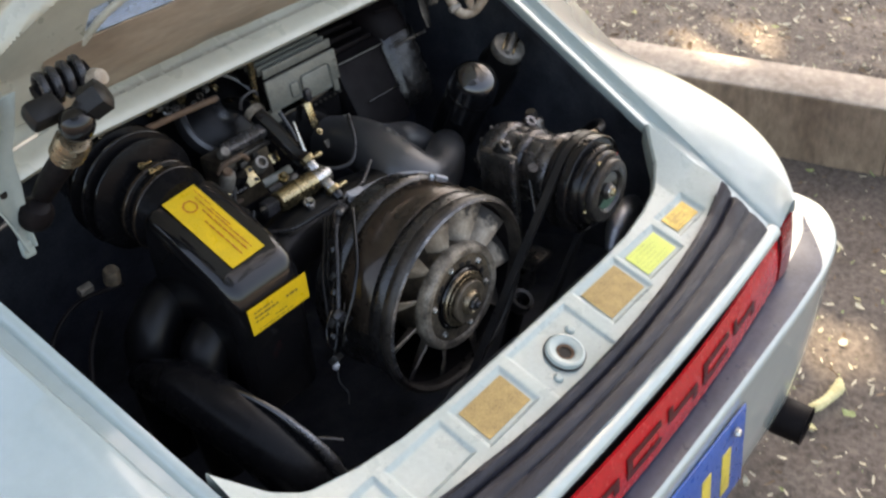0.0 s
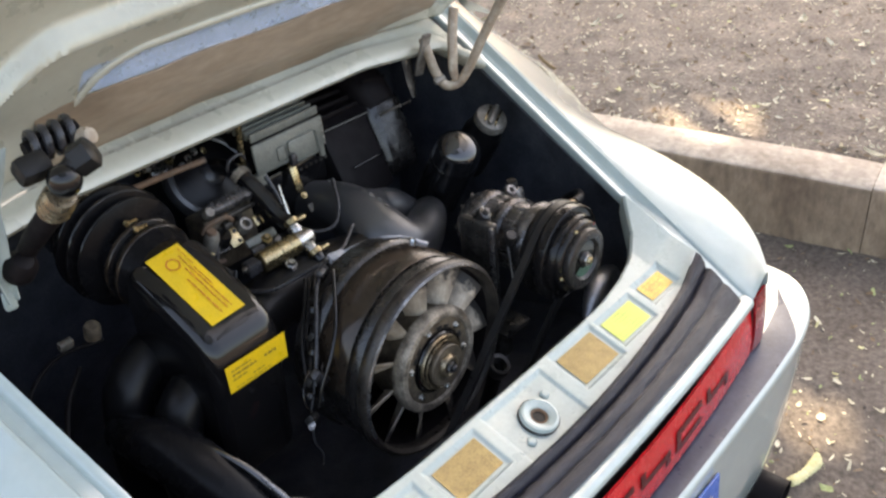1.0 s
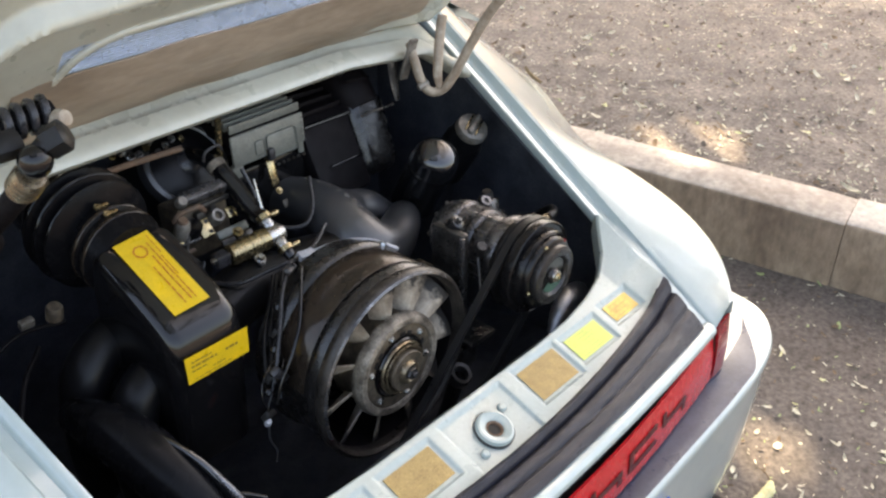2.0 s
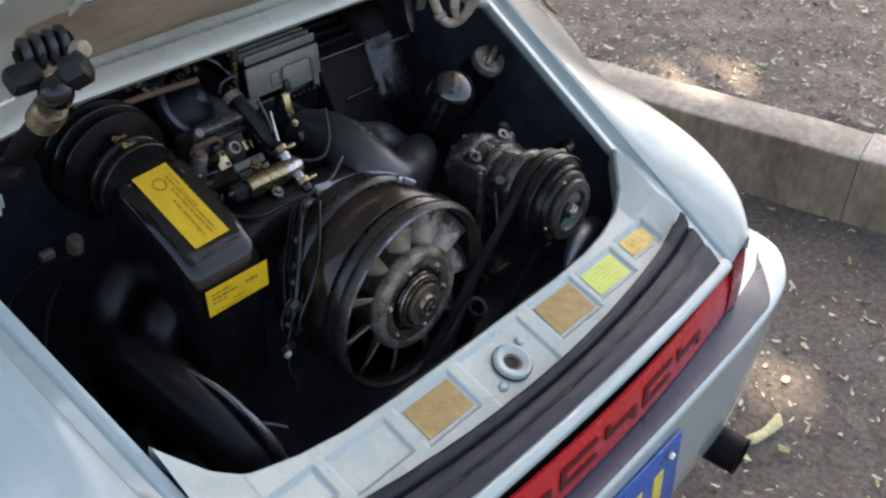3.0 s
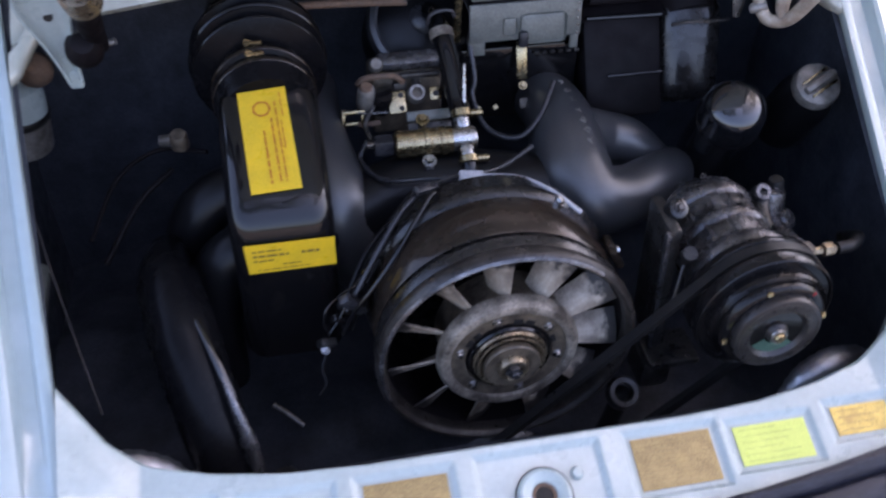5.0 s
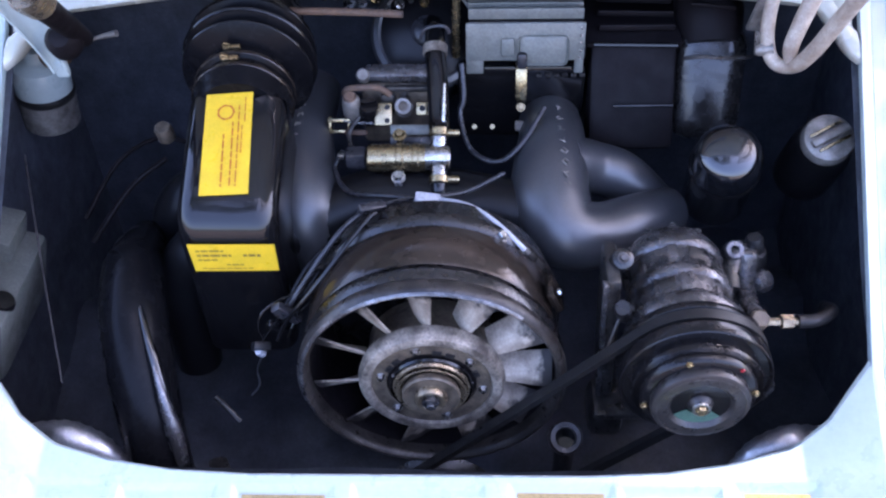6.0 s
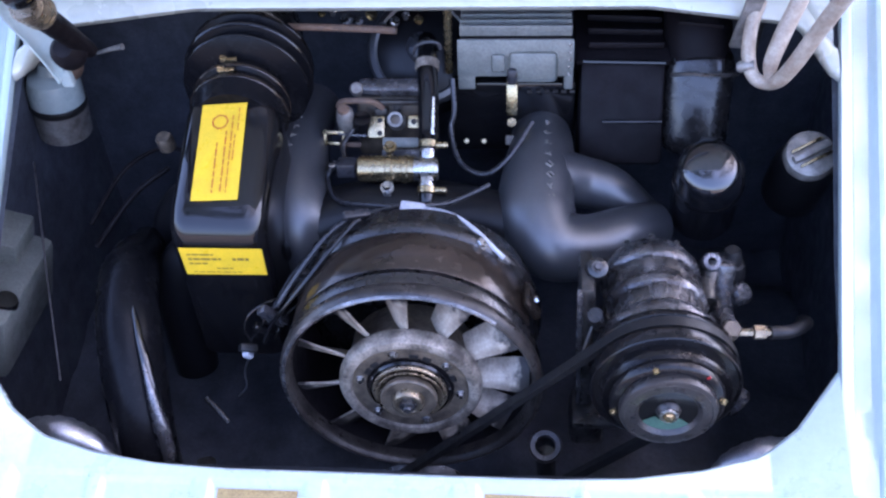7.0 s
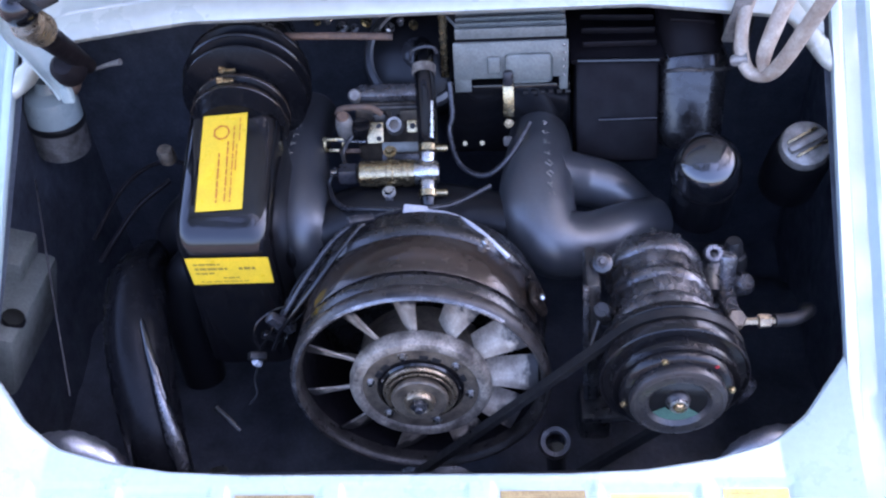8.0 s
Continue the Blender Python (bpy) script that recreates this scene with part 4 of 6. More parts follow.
part("valve_cap", lathe([(0, 0.030), (0.007, 0.030), (0.009, 0.026), (0.009, 0.012), (0.0115, 0.010), (0.0115, -0.006), (0, -0.006)], 20, along((0.336, 0.282, 0.748), (-0.2, 0.0, 1))), RUBBER, comp, "black service valve cap")
part("valve_link", tube([(0.312, 0.272, 0.766), (0.306, 0.255, 0.757), (0.304, 0.232, 0.752)], [0.010, 0.009, 0.007], 12, 4), ALU_DARK, comp)
part("hose_neck", tube([(0.320, 0.258, 0.738), (0.316, 0.222, 0.752), (0.315, 0.188, 0.764)], [0.011, 0.009, 0.007], 14, 4), ALU_MID, comp)
part("union_nut", lathe([(0, 0.007), (0.008, 0.007), (0.0095, 0.005), (0.0095, -0.006), (0, -0.006)], 6, along((0.315, 0.180, 0.766), (0, -0.5, 0.85))), GRIME, comp)
part("hose_union", lathe([(0, 0.046), (0.0038, 0.046), (0.004, 0.034), (0.0075, 0.033), (0.008, 0.021), (0.0045, 0.020), (0.004, 0.0), (0, 0)], 6, along((0.318, 0.181, 0.762), (1, 0.03, 0.0)) @ Matrix.Scale(0.9, 4)), BRONZE, comp, "dull brass hose union")
part("suction_hose", tube([(0.352, 0.182, 0.762), (0.372, 0.186, 0.760), (0.392, 0.205, 0.752), (0.402, 0.24, 0.72)], 0.0065, 14, 6), RUBBER, comp, "black rubber suction hose")
lug = part("lower_lug", box(0.022, 0.016, 0.034, 0.006, pose(0.327, 0.165, 0.682, 0, 25)), ALU_MID, comp)
part("lug_hole", lathe([(0, 0.0006), (0.0032, 0.0006), (0.0034, -0.001)], 14, along((0.322, 0.1568, 0.674), (0, -1, 0.0))), HEATER, lug)


belt = thing("drive_belt", (CX, CY + 0.05, 0.5), "black drive belt from compressor down to crank pulley", "belt")
BY = CY + 0.050


def belt_loop():
    pts = []
    c1, r1, c2, r2 = Vector((CX, 0, CZ)), 0.0655, Vector((CP.x, 0, CP.z)), 0.06
    d = (c1 - c2).normalized()
    nrm = Vector((-d.z, 0, d.x))
    base = math.atan2(nrm.z, nrm.x)
    for k in range(25):
        a = base - math.pi * k / 24
        pts.append((c1 + Vector((math.cos(a), 0, math.sin(a))) * r1))
    for k in range(25):
        a = base + math.pi - math.pi * k / 24
        pts.append((c2 + Vector((math.cos(a), 0, math.sin(a))) * r2))
    own = bmesh.new()
    n = len(pts)
    rows = []
    for i, p in enumerate(pts):
        cc = c1 if i < 25 else c2
        out = (p - cc).normalized()
        rows.append([own.verts.new((p + out * o) + Vector((0, BY + w, 0))) for o, w in ((0.004, -0.0055), (0.004, 0.0055), (-0.004, 0.0035), (-0.004, -0.0035))])
    for i in range(n):
        a, b = rows[i], rows[(i + 1) % n]
        for j in range(4):
            own.faces.new((a[j], a[(j + 1) % 4], b[(j + 1) % 4], b[j]))
    return own


part("belt_loop", belt_loop(), RUBBER, belt, angle=30)

# ---- air filter box with yellow labels ----
afb = thing("air_filter_box", (-0.2, 0.33, 0.62), "glossy black air filter box with two yellow labels", "air filter box")


def filter_box():
    """Sloping top, rounded nose, upright front: a section along x, swept with rounded ends."""
    sect = [(0.420, 0.62), (0.420, 0.845), (0.416, 0.860), (0.408, 0.870), (0.397, 0.8735), (0.388, 0.8705), (0.34, 0.851), (0.30, 0.832), (0.285, 0.824), (0.272, 0.814), (0.264, 0.800), (0.262, 0.785), (0.263, 0.72), (0.268, 0.62)]
    own = bmesh.new()
    ends = [(-0.2485, 0.022), (-0.2478, 0.016), (-0.2458, 0.0105), (-0.2425, 0.0060), (-0.238, 0.0027), (-0.2325, 0.0007), (-0.227, 0.0), (-0.167, 0.0), (-0.1615, 0.0007), (-0.156, 0.0027), (-0.1515, 0.0060), (-0.1482, 0.0105), (-0.1462, 0.016), (-0.1455, 0.022)]
    cy, cz = 0.36, 0.74
    rows = []
    for x, ins in ends:
        row = []
        for y, z in sect:
            v = Vector((cy - y, cz - z))
            v = v.normalized() * ins
            row.append(own.verts.new((x, y + v.x, z + v.y)))
        rows.append(row)
    for a, b in zip(rows, rows[1:]):
        for j in range(len(sect)):
            k = (j + 1) % len(sect)
            own.faces.new((a[j], a[k], b[k], b[j]))
    own.faces.new(rows[0])
    own.faces.new(rows[-1][::-1])
    return own


part("housing", filter_box(), BLACK, afb, "glossy black housing", angle=30)


def flat_label(parent, name, corners, material, ink, rows, ring=False):
    """A label laid over four corners tl, tr, br, bl, with plain print bars."""
    tl, tr, br, bl = [Vector(c) for c in corners]
    nrm = (tr - tl).cross(bl - tl).normalized() * -1
    if nrm.z < 0 and abs(nrm.z) > abs(nrm.y):
        nrm.negate()
    if abs(nrm.y) > abs(nrm.z) and nrm.y > 0:
        nrm.negate()

    def at_(u, v, lift=0.0):
        return tl + (tr - tl) * u + (bl - tl) * v + (tl + br - tr - bl) * u * v + nrm * (0.001 + lift)
    base = part(name, thicken(grid(steps(0, 1, 4), steps(0, 1, 4), at_), 0.0008), material, parent, "yellow printed label")
    for k, (u0, u1, v0, v1) in enumerate(rows):
        tall = v1 - v0 > u1 - u0
        a, z = (v0, v1) if tall else (u0, u1)
        bm, n = None, 0
        while a < z - 0.01:
            e = min(z, a + 0.045 + 0.035 * ((k * 5 + n * 7) % 5) / 2)
            us, vs = ((u0, u1), (a, e)) if tall else ((a, e), (v0, v1))
            bm = grid(us, vs, lambda u, v: at_(u, v, 0.0014), bm)
            a, n = e + 0.016, n + 1
        part("print_bar", thicken(bm, 0.0002), ink, base)
    if ring:
        w, h = (tr - tl).length, (bl - tl).length
        bm = bmesh.new()
        pr = []
        for k in range(14):
            a = 2 * math.pi * k / 14
            pr.append([bm.verts.new(at_(0.45 + q * math.cos(a) / w, 0.2 + q * math.sin(a) / h, 0.0014)) for q in ((0.0085, 0.0072) if k % 2 else (0.0092, 0.0072))])
        for k in range(14):
            bm.faces.new((pr[k][0], pr[k][1], pr[(k + 1) % 14][1], pr[(k + 1) % 14][0]))
        part("print_ring", bm, ink, base)
    return base


flat_label(afb, "upper_label", [(-0.226, 0.393, 0.8755), (-0.178, 0.396, 0.877), (-0.173, 0.290, 0.8285), (-0.222, 0.288, 0.8275)], YELLOW, INK_RED,
           [(0.42, 0.45, 0.42, 0.93), (0.60, 0.63, 0.30, 0.93), (0.72, 0.745, 0.14, 0.93), (0.85, 0.87, 0.06, 0.30), (0.80, 0.82, 0.34, 0.62)], True)
flat_label(afb, "lower_label", [(-0.236, 0.2605, 0.789), (-0.148, 0.2605, 0.789), (-0.148, 0.2610, 0.753), (-0.234, 0.2610, 0.752)], YELLOW, INK_DARK,
           [(0.08, 0.40, 0.20, 0.25), (0.08, 0.48, 0.36, 0.43), (0.62, 0.82, 0.34, 0.43), (0.08, 0.30, 0.54, 0.59), (0.40, 0.60, 0.72, 0.76), (0.1, 0.7, 0.87, 0.90)])

# rubber bellows from the filter box forwards
bel = thing("intake_bellows", (-0.2, 0.5, 0.8), "corrugated black rubber intake bellows with wire clamps", "hose")
NA = Vector((-0.04, 1.0, 0.12)).normalized()
NM = along((-0.198, 0.408, 0.843), NA)
part("neck", lathe([(0, -0.008), (0.047, -0.008), (0.050, 0.0), (0.051, 0.008), (0.054, 0.013), (0.054, 0.019), (0.0505, 0.021), (0.0505, 0.029), (0.054, 0.031), (0.054, 0.038), (0.050, 0.041), (0.048, 0.056)], 48, NM), GLOSS_DUCT, bel)
part("bellows", lathe([(0.048, 0.052), (0.066, 0.058), (0.0715, 0.061), (0.0715, 0.066), (0.060, 0.070), (0.060, 0.074), (0.073, 0.079), (0.0745, 0.083), (0.072, 0.088), (0.060, 0.092), (0.060, 0.097), (0.072, 0.103), (0.072, 0.110), (0.06, 0.13), (0.05, 0.18)], 64, NM), GLOSS_DUCT, bel)
for h, r in ((0.0635, 0.0718), (0.083, 0.0747), (0.1065, 0.0723)):
    part("rib", lathe([(r - 0.0022, h - 0.0034), (r, h - 0.0016), (r + 0.0006, h), (r, h + 0.0016), (r - 0.0022, h + 0.0034)], 64, NM), BLACK, bel)
for h in (0.016, 0.0345):
    c = part("clamp", lathe([(0.0542, h - 0.003), (0.0550, h - 0.002), (0.0550, h + 0.002), (0.0542, h + 0.003)], 48, NM), BROWNBAND, bel, "brown steel hose clamp")
    p = Vector((-0.203, 0.408, 0.843)) + NA * h + Vector((0, 0, 0.0555))
    part("clamp_screw", box(0.018, 0.005, 0.005, 0.0012, pose(p.x, p.y, p.z, 8, 0, 6)), GOLD, c)
    part("clamp_tab", box(0.008, 0.004, 0.007, 0.001, pose(p.x - 0.006, p.y, p.z + 0.002, 8, 20, 6)), GOLD, c)

# ---- intake runners ----
def raised_mark(parent, place, normal, k):
    """Two or three short cast strokes standing on the runner's skin."""
    m = along(Vector(place) + Vector(normal).normalized() * 0.0004, normal, 0)
    bm = box(0.0016, 0.0075, 0.0022, 0.0004, m @ pose(-0.0026, 0, 0), 1)
    box(0.0060, 0.0014, 0.0022, 0.0004, m @ pose(0, 0.003 - 0.002 * (k % 4), 0), 1, bm)
    if k % 3:
        box(0.0014, 0.0050, 0.0022, 0.0004, m @ pose(0.0026, 0.001 * (k % 2), 0), 1, bm)
    part("raised_mark", bm, ALU, parent)


def skin(tree, x, y):
    """Point and normal of a casting's upper skin at a plan position."""
    p, n, _, _ = tree.ray_cast(Vector((x, y, 2.0)), Vector((0, 0, -1)))
    return p, n if n.z > 0 else -n


run_l = thing("left_intake_runner", (-0.135, 0.38, 0.7), "satin black cast intake runner with raised marks", "intake runner")
bm = tube([(-0.144, 0.56, 0.770), (-0.147, 0.48, 0.770), (-0.144, 0.42, 0.757), (-0.136, 0.375, 0.735), (-0.126, 0.37, 0.69), (-0.11, 0.40, 0.62)], [0.030, 0.032, 0.038, 0.043, 0.042, 0.036], 24, 7)
MARK_L = BVHTree.FromBMesh(bm)
part("duct", bm, BLACK_CAST, run_l)
part("branch", tube([(-0.14, 0.42, 0.75), (-0.20, 0.415, 0.748), (-0.255, 0.405, 0.742), (-0.290, 0.395, 0.712), (-0.302, 0.385, 0.64), (-0.30, 0.38, 0.56)], [0.030, 0.030, 0.030, 0.030, 0.028, 0.026], 22, 7), DUCT, run_l)
part("branch", tube([(-0.13, 0.36, 0.72), (-0.19, 0.345, 0.722), (-0.238, 0.335, 0.722), (-0.270, 0.328, 0.695), (-0.280, 0.32, 0.63), (-0.28, 0.31, 0.55)], [0.030, 0.030, 0.029, 0.029, 0.028, 0.026], 22, 7), DUCT, run_l)
for k in range(7):
    raised_mark(run_l, *skin(MARK_L, -0.1465 - 0.0013 * k, 0.479 - 0.0148 * k), k)
run_r = thing("right_intake_runner", (0.14, 0.38, 0.7), "satin black cast intake runner curving to the side", "intake runner")
part("duct", tube([(0.140, 0.56, 0.735), (0.140, 0.48, 0.758), (0.136, 0.42, 0.762), (0.133, 0.372, 0.745), (0.150, 0.345, 0.728), (0.190, 0.350, 0.720), (0.235, 0.372, 0.722), (0.27, 0.40, 0.71)], [0.036, 0.038, 0.042, 0.045, 0.042, 0.036, 0.030, 0.028], 24, 7), BLACK_CAST, run_r)
part("branch", tube([(0.150, 0.42, 0.765), (0.185, 0.432, 0.748), (0.22, 0.43, 0.735), (0.26, 0.42, 0.70)], [0.032, 0.030, 0.029, 0.026], 20, 7), BLACK_CAST, run_r)
for k in range(8):
    raised_mark(run_r, (0.1445 + 0.0007 * k, 0.4789 - 0.0250 * k + 0.00113 * k * k, 0.7975 + 0.0035 * k - 0.00080 * k * k), (0.12 + 0.036 * k, 0.19 - 0.09 * k, 0.97), k + 3)
plenum = thing("plenum", (-0.02, 0.4, 0.7), "black cast plenum between the runners", "intake plenum")
part("casting", tube([(-0.12, 0.37, 0.725), (-0.06, 0.385, 0.735), (0.02, 0.385, 0.735), (0.11, 0.37, 0.73)], [0.036, 0.040, 0.040, 0.036], 20, 6), DUCT, plenum)

# ---- throttle body ----
thr = thing("throttle_body", (-0.04, 0.47, 0.74), "grimy cast throttle body with brass linkage", "throttle body")
part("casting", box(0.082, 0.05, 0.078, 0.006, pose(-0.038, 0.506, 0.786, -8)), GRIME, thr)
part("top_bar", box(0.074, 0.020, 0.014, 0.005, pose(-0.036, 0.484, 0.842, 20)), ALU_MID, thr, "pale machined top bar")
part("bar_end", lathe([(0, 0.006), (0.006, 0.006), (0.008, 0.003), (0.008, -0.006), (0, -0.006)], 18, along((-0.074, 0.478, 0.843), (0, -0.7, 0.7))), ALU, thr)
part("flange", box(0.052, 0.006, 0.007, 0.002, pose(-0.028, 0.474, 0.828)), ALU_DARK, thr)
part("web", box(0.009, 0.006, 0.016, 0.002, pose(-0.029, 0.476, 0.820)), ALU_DARK, thr)
part("side_pad", box(0.016, 0.008, 0.026, 0.003, pose(-0.048, 0.478, 0.806)), ALU_DARK, thr)
BM = along((-0.030, 0.466, 0.809), (0, -0.74, 0.67))
part("boss", lathe([(0.0058, -0.004), (0.0058, 0.0065), (0.0088, 0.0065), (0.0102, 0.004), (0.0108, -0.010)], 28, BM), ALU, thr)
part("boss_core", lathe([(0, -0.002), (0.0060, -0.002)], 20, BM), GRIME, thr)
lever = part("lever", box(0.020, 0.004, 0.026, 0.002, pose(-0.053, 0.462, 0.802, -42)), GOLD, thr, "cream zinc lever with two holes")
for dz in (-0.0075, 0.0075):
    part("lever_hole", lathe([(0, 0.0006), (0.0030, 0.0006), (0.0031, 0)], 14, pose(-0.0485, 0.462, 0.802, -42) @ pose(0, -0.002, dz, 90)), RUBBER, lever)
tab = part("tab", box(0.014, 0.004, 0.015, 0.002, pose(-0.0085, 0.464, 0.808, -42)), GOLD, thr, "brass tab with a hole")
part("tab_hole", lathe([(0, 0.0006), (0.0034, 0.0006), (0.0035, 0)], 14, pose(-0.0085, 0.464, 0.808, -42) @ pose(0, -0.002, 0, 90)), RUBBER, tab)
part("solenoid", lathe([(0, 0.018), (0.007, 0.018), (0.0095, 0.015), (0.0105, 0.006), (0.010, -0.012), (0.0085, -0.018), (0, -0.018)], 22, along((-0.0885, 0.464, 0.811), (0.05, -0.35, 0.9))), ALU, thr, "pale dusty dashpot")
part("solenoid_cap", lathe([(0, 0.003), (0.006, 0.003), (0.0075, 0.0), (0.0075, -0.004)], 18, along((-0.0885, 0.458, 0.828), (0.05, -0.35, 0.9))), RUST, thr)
part("dark_drum", lathe([(0, 0.014), (0.010, 0.014), (0.0115, 0.011), (0.0115, -0.014), (0, -0.014)], 22, along((-0.070, 0.466, 0.803), (0.1, -0.4, 0.9))), BLACK, thr)
part("pipe", tube([(-0.096, 0.468, 0.826), (-0.090, 0.464, 0.835), (-0.072, 0.462, 0.838), (-0.056, 0.466, 0.834), (-0.045, 0.472, 0.822)], 0.0036, 10), RUST, thr)
part("link_rod", tube([(-0.098, 0.458, 0.796), (-0.090, 0.458, 0.794), (-0.060, 0.458, 0.792)], 0.0018, 8, 3), ALU_MID, thr)
fr = box(0.026, 0.006, 0.004, 0.001, pose(-0.104, 0.460, 0.7955, -20))
box(0.026, 0.006, 0.004, 0.001, pose(-0.104, 0.463, 0.778, -20), bm=fr)
for dx in (-0.011, 0.011):
    box(0.004, 0.006, 0.020, 0.001, pose(-0.104 + dx, 0.4615, 0.787, -20), bm=fr)
part("frame_clip", fr, GOLD, thr, "open brass frame clip")
part("copper_plate", box(0.026, 0.004, 0.006, 0.0015, pose(-0.086, 0.460, 0.778, -20)), RUST, thr)
part("lower_plate", box(0.050, 0.006, 0.012, 0.002, pose(-0.020, 0.448, 0.790, -40)), GREY, thr)
part("lower_plate", box(0.050, 0.006, 0.010, 0.002, pose(-0.020, 0.438, 0.782, -40)), ALU_DARK, thr)
part("side_stay", tube([(-0.080, 0.462, 0.800), (-0.092, 0.450, 0.785), (-0.088, 0.43, 0.775)], 0.0028, 8, 4), ALU_DARK, thr)

# ---- idle valve: gold canister on a silver elbow, rubber hose above ----
idle = thing("idle_valve", (-0.03, 0.4, 0.76), "yellow zinc idle valve canister with silver end", "valve")
IV = along((-0.067, 0.397, 0.790), (1, 0, 0))
part("canister", lathe([(0, 0), (0.012, 0), (0.0145, 0.002), (0.015, 0.006), (0.015, 0.032), (0.0162, 0.033), (0.0162, 0.039), (0.015, 0.040), (0.015, 0.050), (0.0160, 0.051), (0.0160, 0.056), (0.015, 0.057), (0.015, 0.064), (0, 0.064)], 36, IV), GOLD, idle)
part("collar", lathe([(0, 0.062), (0.0130, 0.062), (0.0135, 0.066), (0.0135, 0.086), (0.0115, 0.091), (0, 0.091)], 32, IV), STEEL, idle, "silver cast valve end")
part("plug", box(0.022, 0.018, 0.018, 0.003, pose(-0.079, 0.396, 0.792)), CABLE, idle)
part("plug_latch", box(0.008, 0.006, 0.006, 0.001, pose(-0.094, 0.390, 0.798)), STEEL, idle)
for s, (cy, cz) in ((1, (0.417, 0.808)), (-1, (0.376, 0.776))):
    way = Vector((0, 0.023, 0.017)) * s
    part("stub", lathe([(0, 0), (0.0085, 0), (0.0095, 0.004), (0.0095, 0.018), (0.008, 0.022)], 24, along(Vector((0.0115, 0.397, 0.790)) + way * 0.35, way)), STEEL, idle)
    c = part("clamp", lathe([(0.0098, -0.004), (0.0116, -0.003), (0.0116, 0.004), (0.0098, 0.005)], 26, along((0.0120, cy, cz), way)), GOLD, idle, "zinc hose clamp")
    part("clamp_screw", lathe([(0, 0.009), (0.0035, 0.009), (0.0042, 0.007), (0.0042, -0.004)], 12, along((0.025, cy - 0.002, cz + 0.002), (1, 0, 0))), GOLD, c)
    bolt(idle, (-0.032, 0.397 + 0.022 * s, 0.792 + 0.012 * s), (0, -0.4, 0.9), 1.35, s > 0)
    part("stay", box(0.009, 0.020, 0.006, 0.0015, pose(-0.032, 0.397 + 0.018 * s, 0.786 + 0.010 * s, 30)), ALU_DARK, idle)
part("lower_hose", tube([(0.012, 0.378, 0.777), (0.012, 0.366, 0.766), (0.014, 0.36, 0.75)], 0.009, 14, 4), BLACK, idle)
hose = thing("breather_hose", (0.01, 0.45, 0.79), "black rubber breather hose with a steel clamp", "hose")
part("hose_run", tube([(0.012, 0.418, 0.806), (0.011, 0.435, 0.812), (0.009, 0.470, 0.836), (0.006, 0.505, 0.858), (0.004, 0.54, 0.862), (-0.004, 0.59, 0.85)], 0.0120, 18, 7), BLACK, hose)
part("sleeve", tube([(0.0155, 0.421, 0.806), (0.0170, 0.431, 0.828), (0.0185, 0.441, 0.857)], [0.0030, 0.0026, 0.0016], 10, 4), STEEL, hose, "silver wire sleeve along the hose")
part("clamp", lathe([(0.0122, -0.006), (0.0140, -0.005), (0.0140, 0.005), (0.0122, 0.006)], 26, along((0.006, 0.505, 0.858), (0, 0.85, 0.5))), DUSTY, hose)
part("clamp_loop", tube([(-0.010, 0.512, 0.868), (-0.006, 0.512, 0.880), (0.006, 0.512, 0.885), (0.018, 0.512, 0.884), (0.022, 0.512, 0.876)], 0.0022, 8, 4), CABLE, hose)


# ---- control unit ----
ecu = thing("control_unit", (0.107, 0.52, 0.8), "grey finned alloy control unit on a brass clip", "control unit")
def ecu_front():
    """Front plate with two legs and a shallow notch between them."""
    bm = box(0.134, 0.005, 0.046, 0.002, pose(0.1075, 0.516, 0.862, -6))
    box(0.020, 0.005, 0.022, 0.0015, pose(0.0505, 0.5188, 0.8305, -6), bm=bm)
    box(0.010, 0.005, 0.022, 0.0015, pose(0.1695, 0.5188, 0.8305, -6), bm=bm)
    return bm


part("front_plate", ecu_front(), GREY, ecu)
part("recess_plate", box(0.056, 0.004, 0.036, 0.006, pose(0.128, 0.5125, 0.853, -6)), GREY, ecu)
part("knob", box(0.016, 0.004, 0.022, 0.0035, pose(0.088, 0.5125, 0.857, -6)), GREY, ecu)
part("core", box(0.126, 0.10, 0.02, 0.003, pose(0.1075, 0.570, 0.876)), HEATER, ecu)
for k in range(8):
    part("fin", box(0.128, 0.0040, 0.013, 0.001, pose(0.1075, 0.522 + 0.0125 * k, 0.894 + 0.0008 * k)), GREY, ecu)
for k in range(5):
    part("rivet", lathe([(0, 0.0012), (0.0014, 0.0008), (0.0018, 0)], 8, along((0.1695, 0.5132 - 0.0009 * k, 0.880 - 0.009 * k), (0, -1, 0.1))), STEEL, ecu)
part("sheath", box(0.012, 0.010, 0.020, 0.004, pose(0.104, 0.508, 0.842, -6)), CABLE, ecu)

part("clip", box(0.013, 0.004, 0.042, 0.0015, pose(0.104, 0.508, 0.812, -18)), GOLD, ecu, "brass strap clip")
part("clip_top", box(0.013, 0.012, 0.004, 0.0015, pose(0.104, 0.512, 0.833)), GOLD, ecu)
part("pillar", tube([(0.029, 0.530, 0.835), (0.030, 0.525, 0.92)], 0.0050, 12, 1), GOLD, ecu, "brass pillar bolt")
bolt(ecu, (0.104, 0.495, 0.787), (0, -0.7, 0.7), 0.9, True)
part("foot_plate", box(0.022, 0.005, 0.012, 0.002, pose(0.108, 0.48, 0.772, -30)), DUSTY, ecu)
for x in (0.050, 0.071):
    bolt(ecu, (x, 0.492, 0.762), (0, -0.8, 0.6), 0.5, True)
back_block = thing("fuse_block", (0.1, 0.5, 0.7), "black fuse block below the control unit", "fuse block")
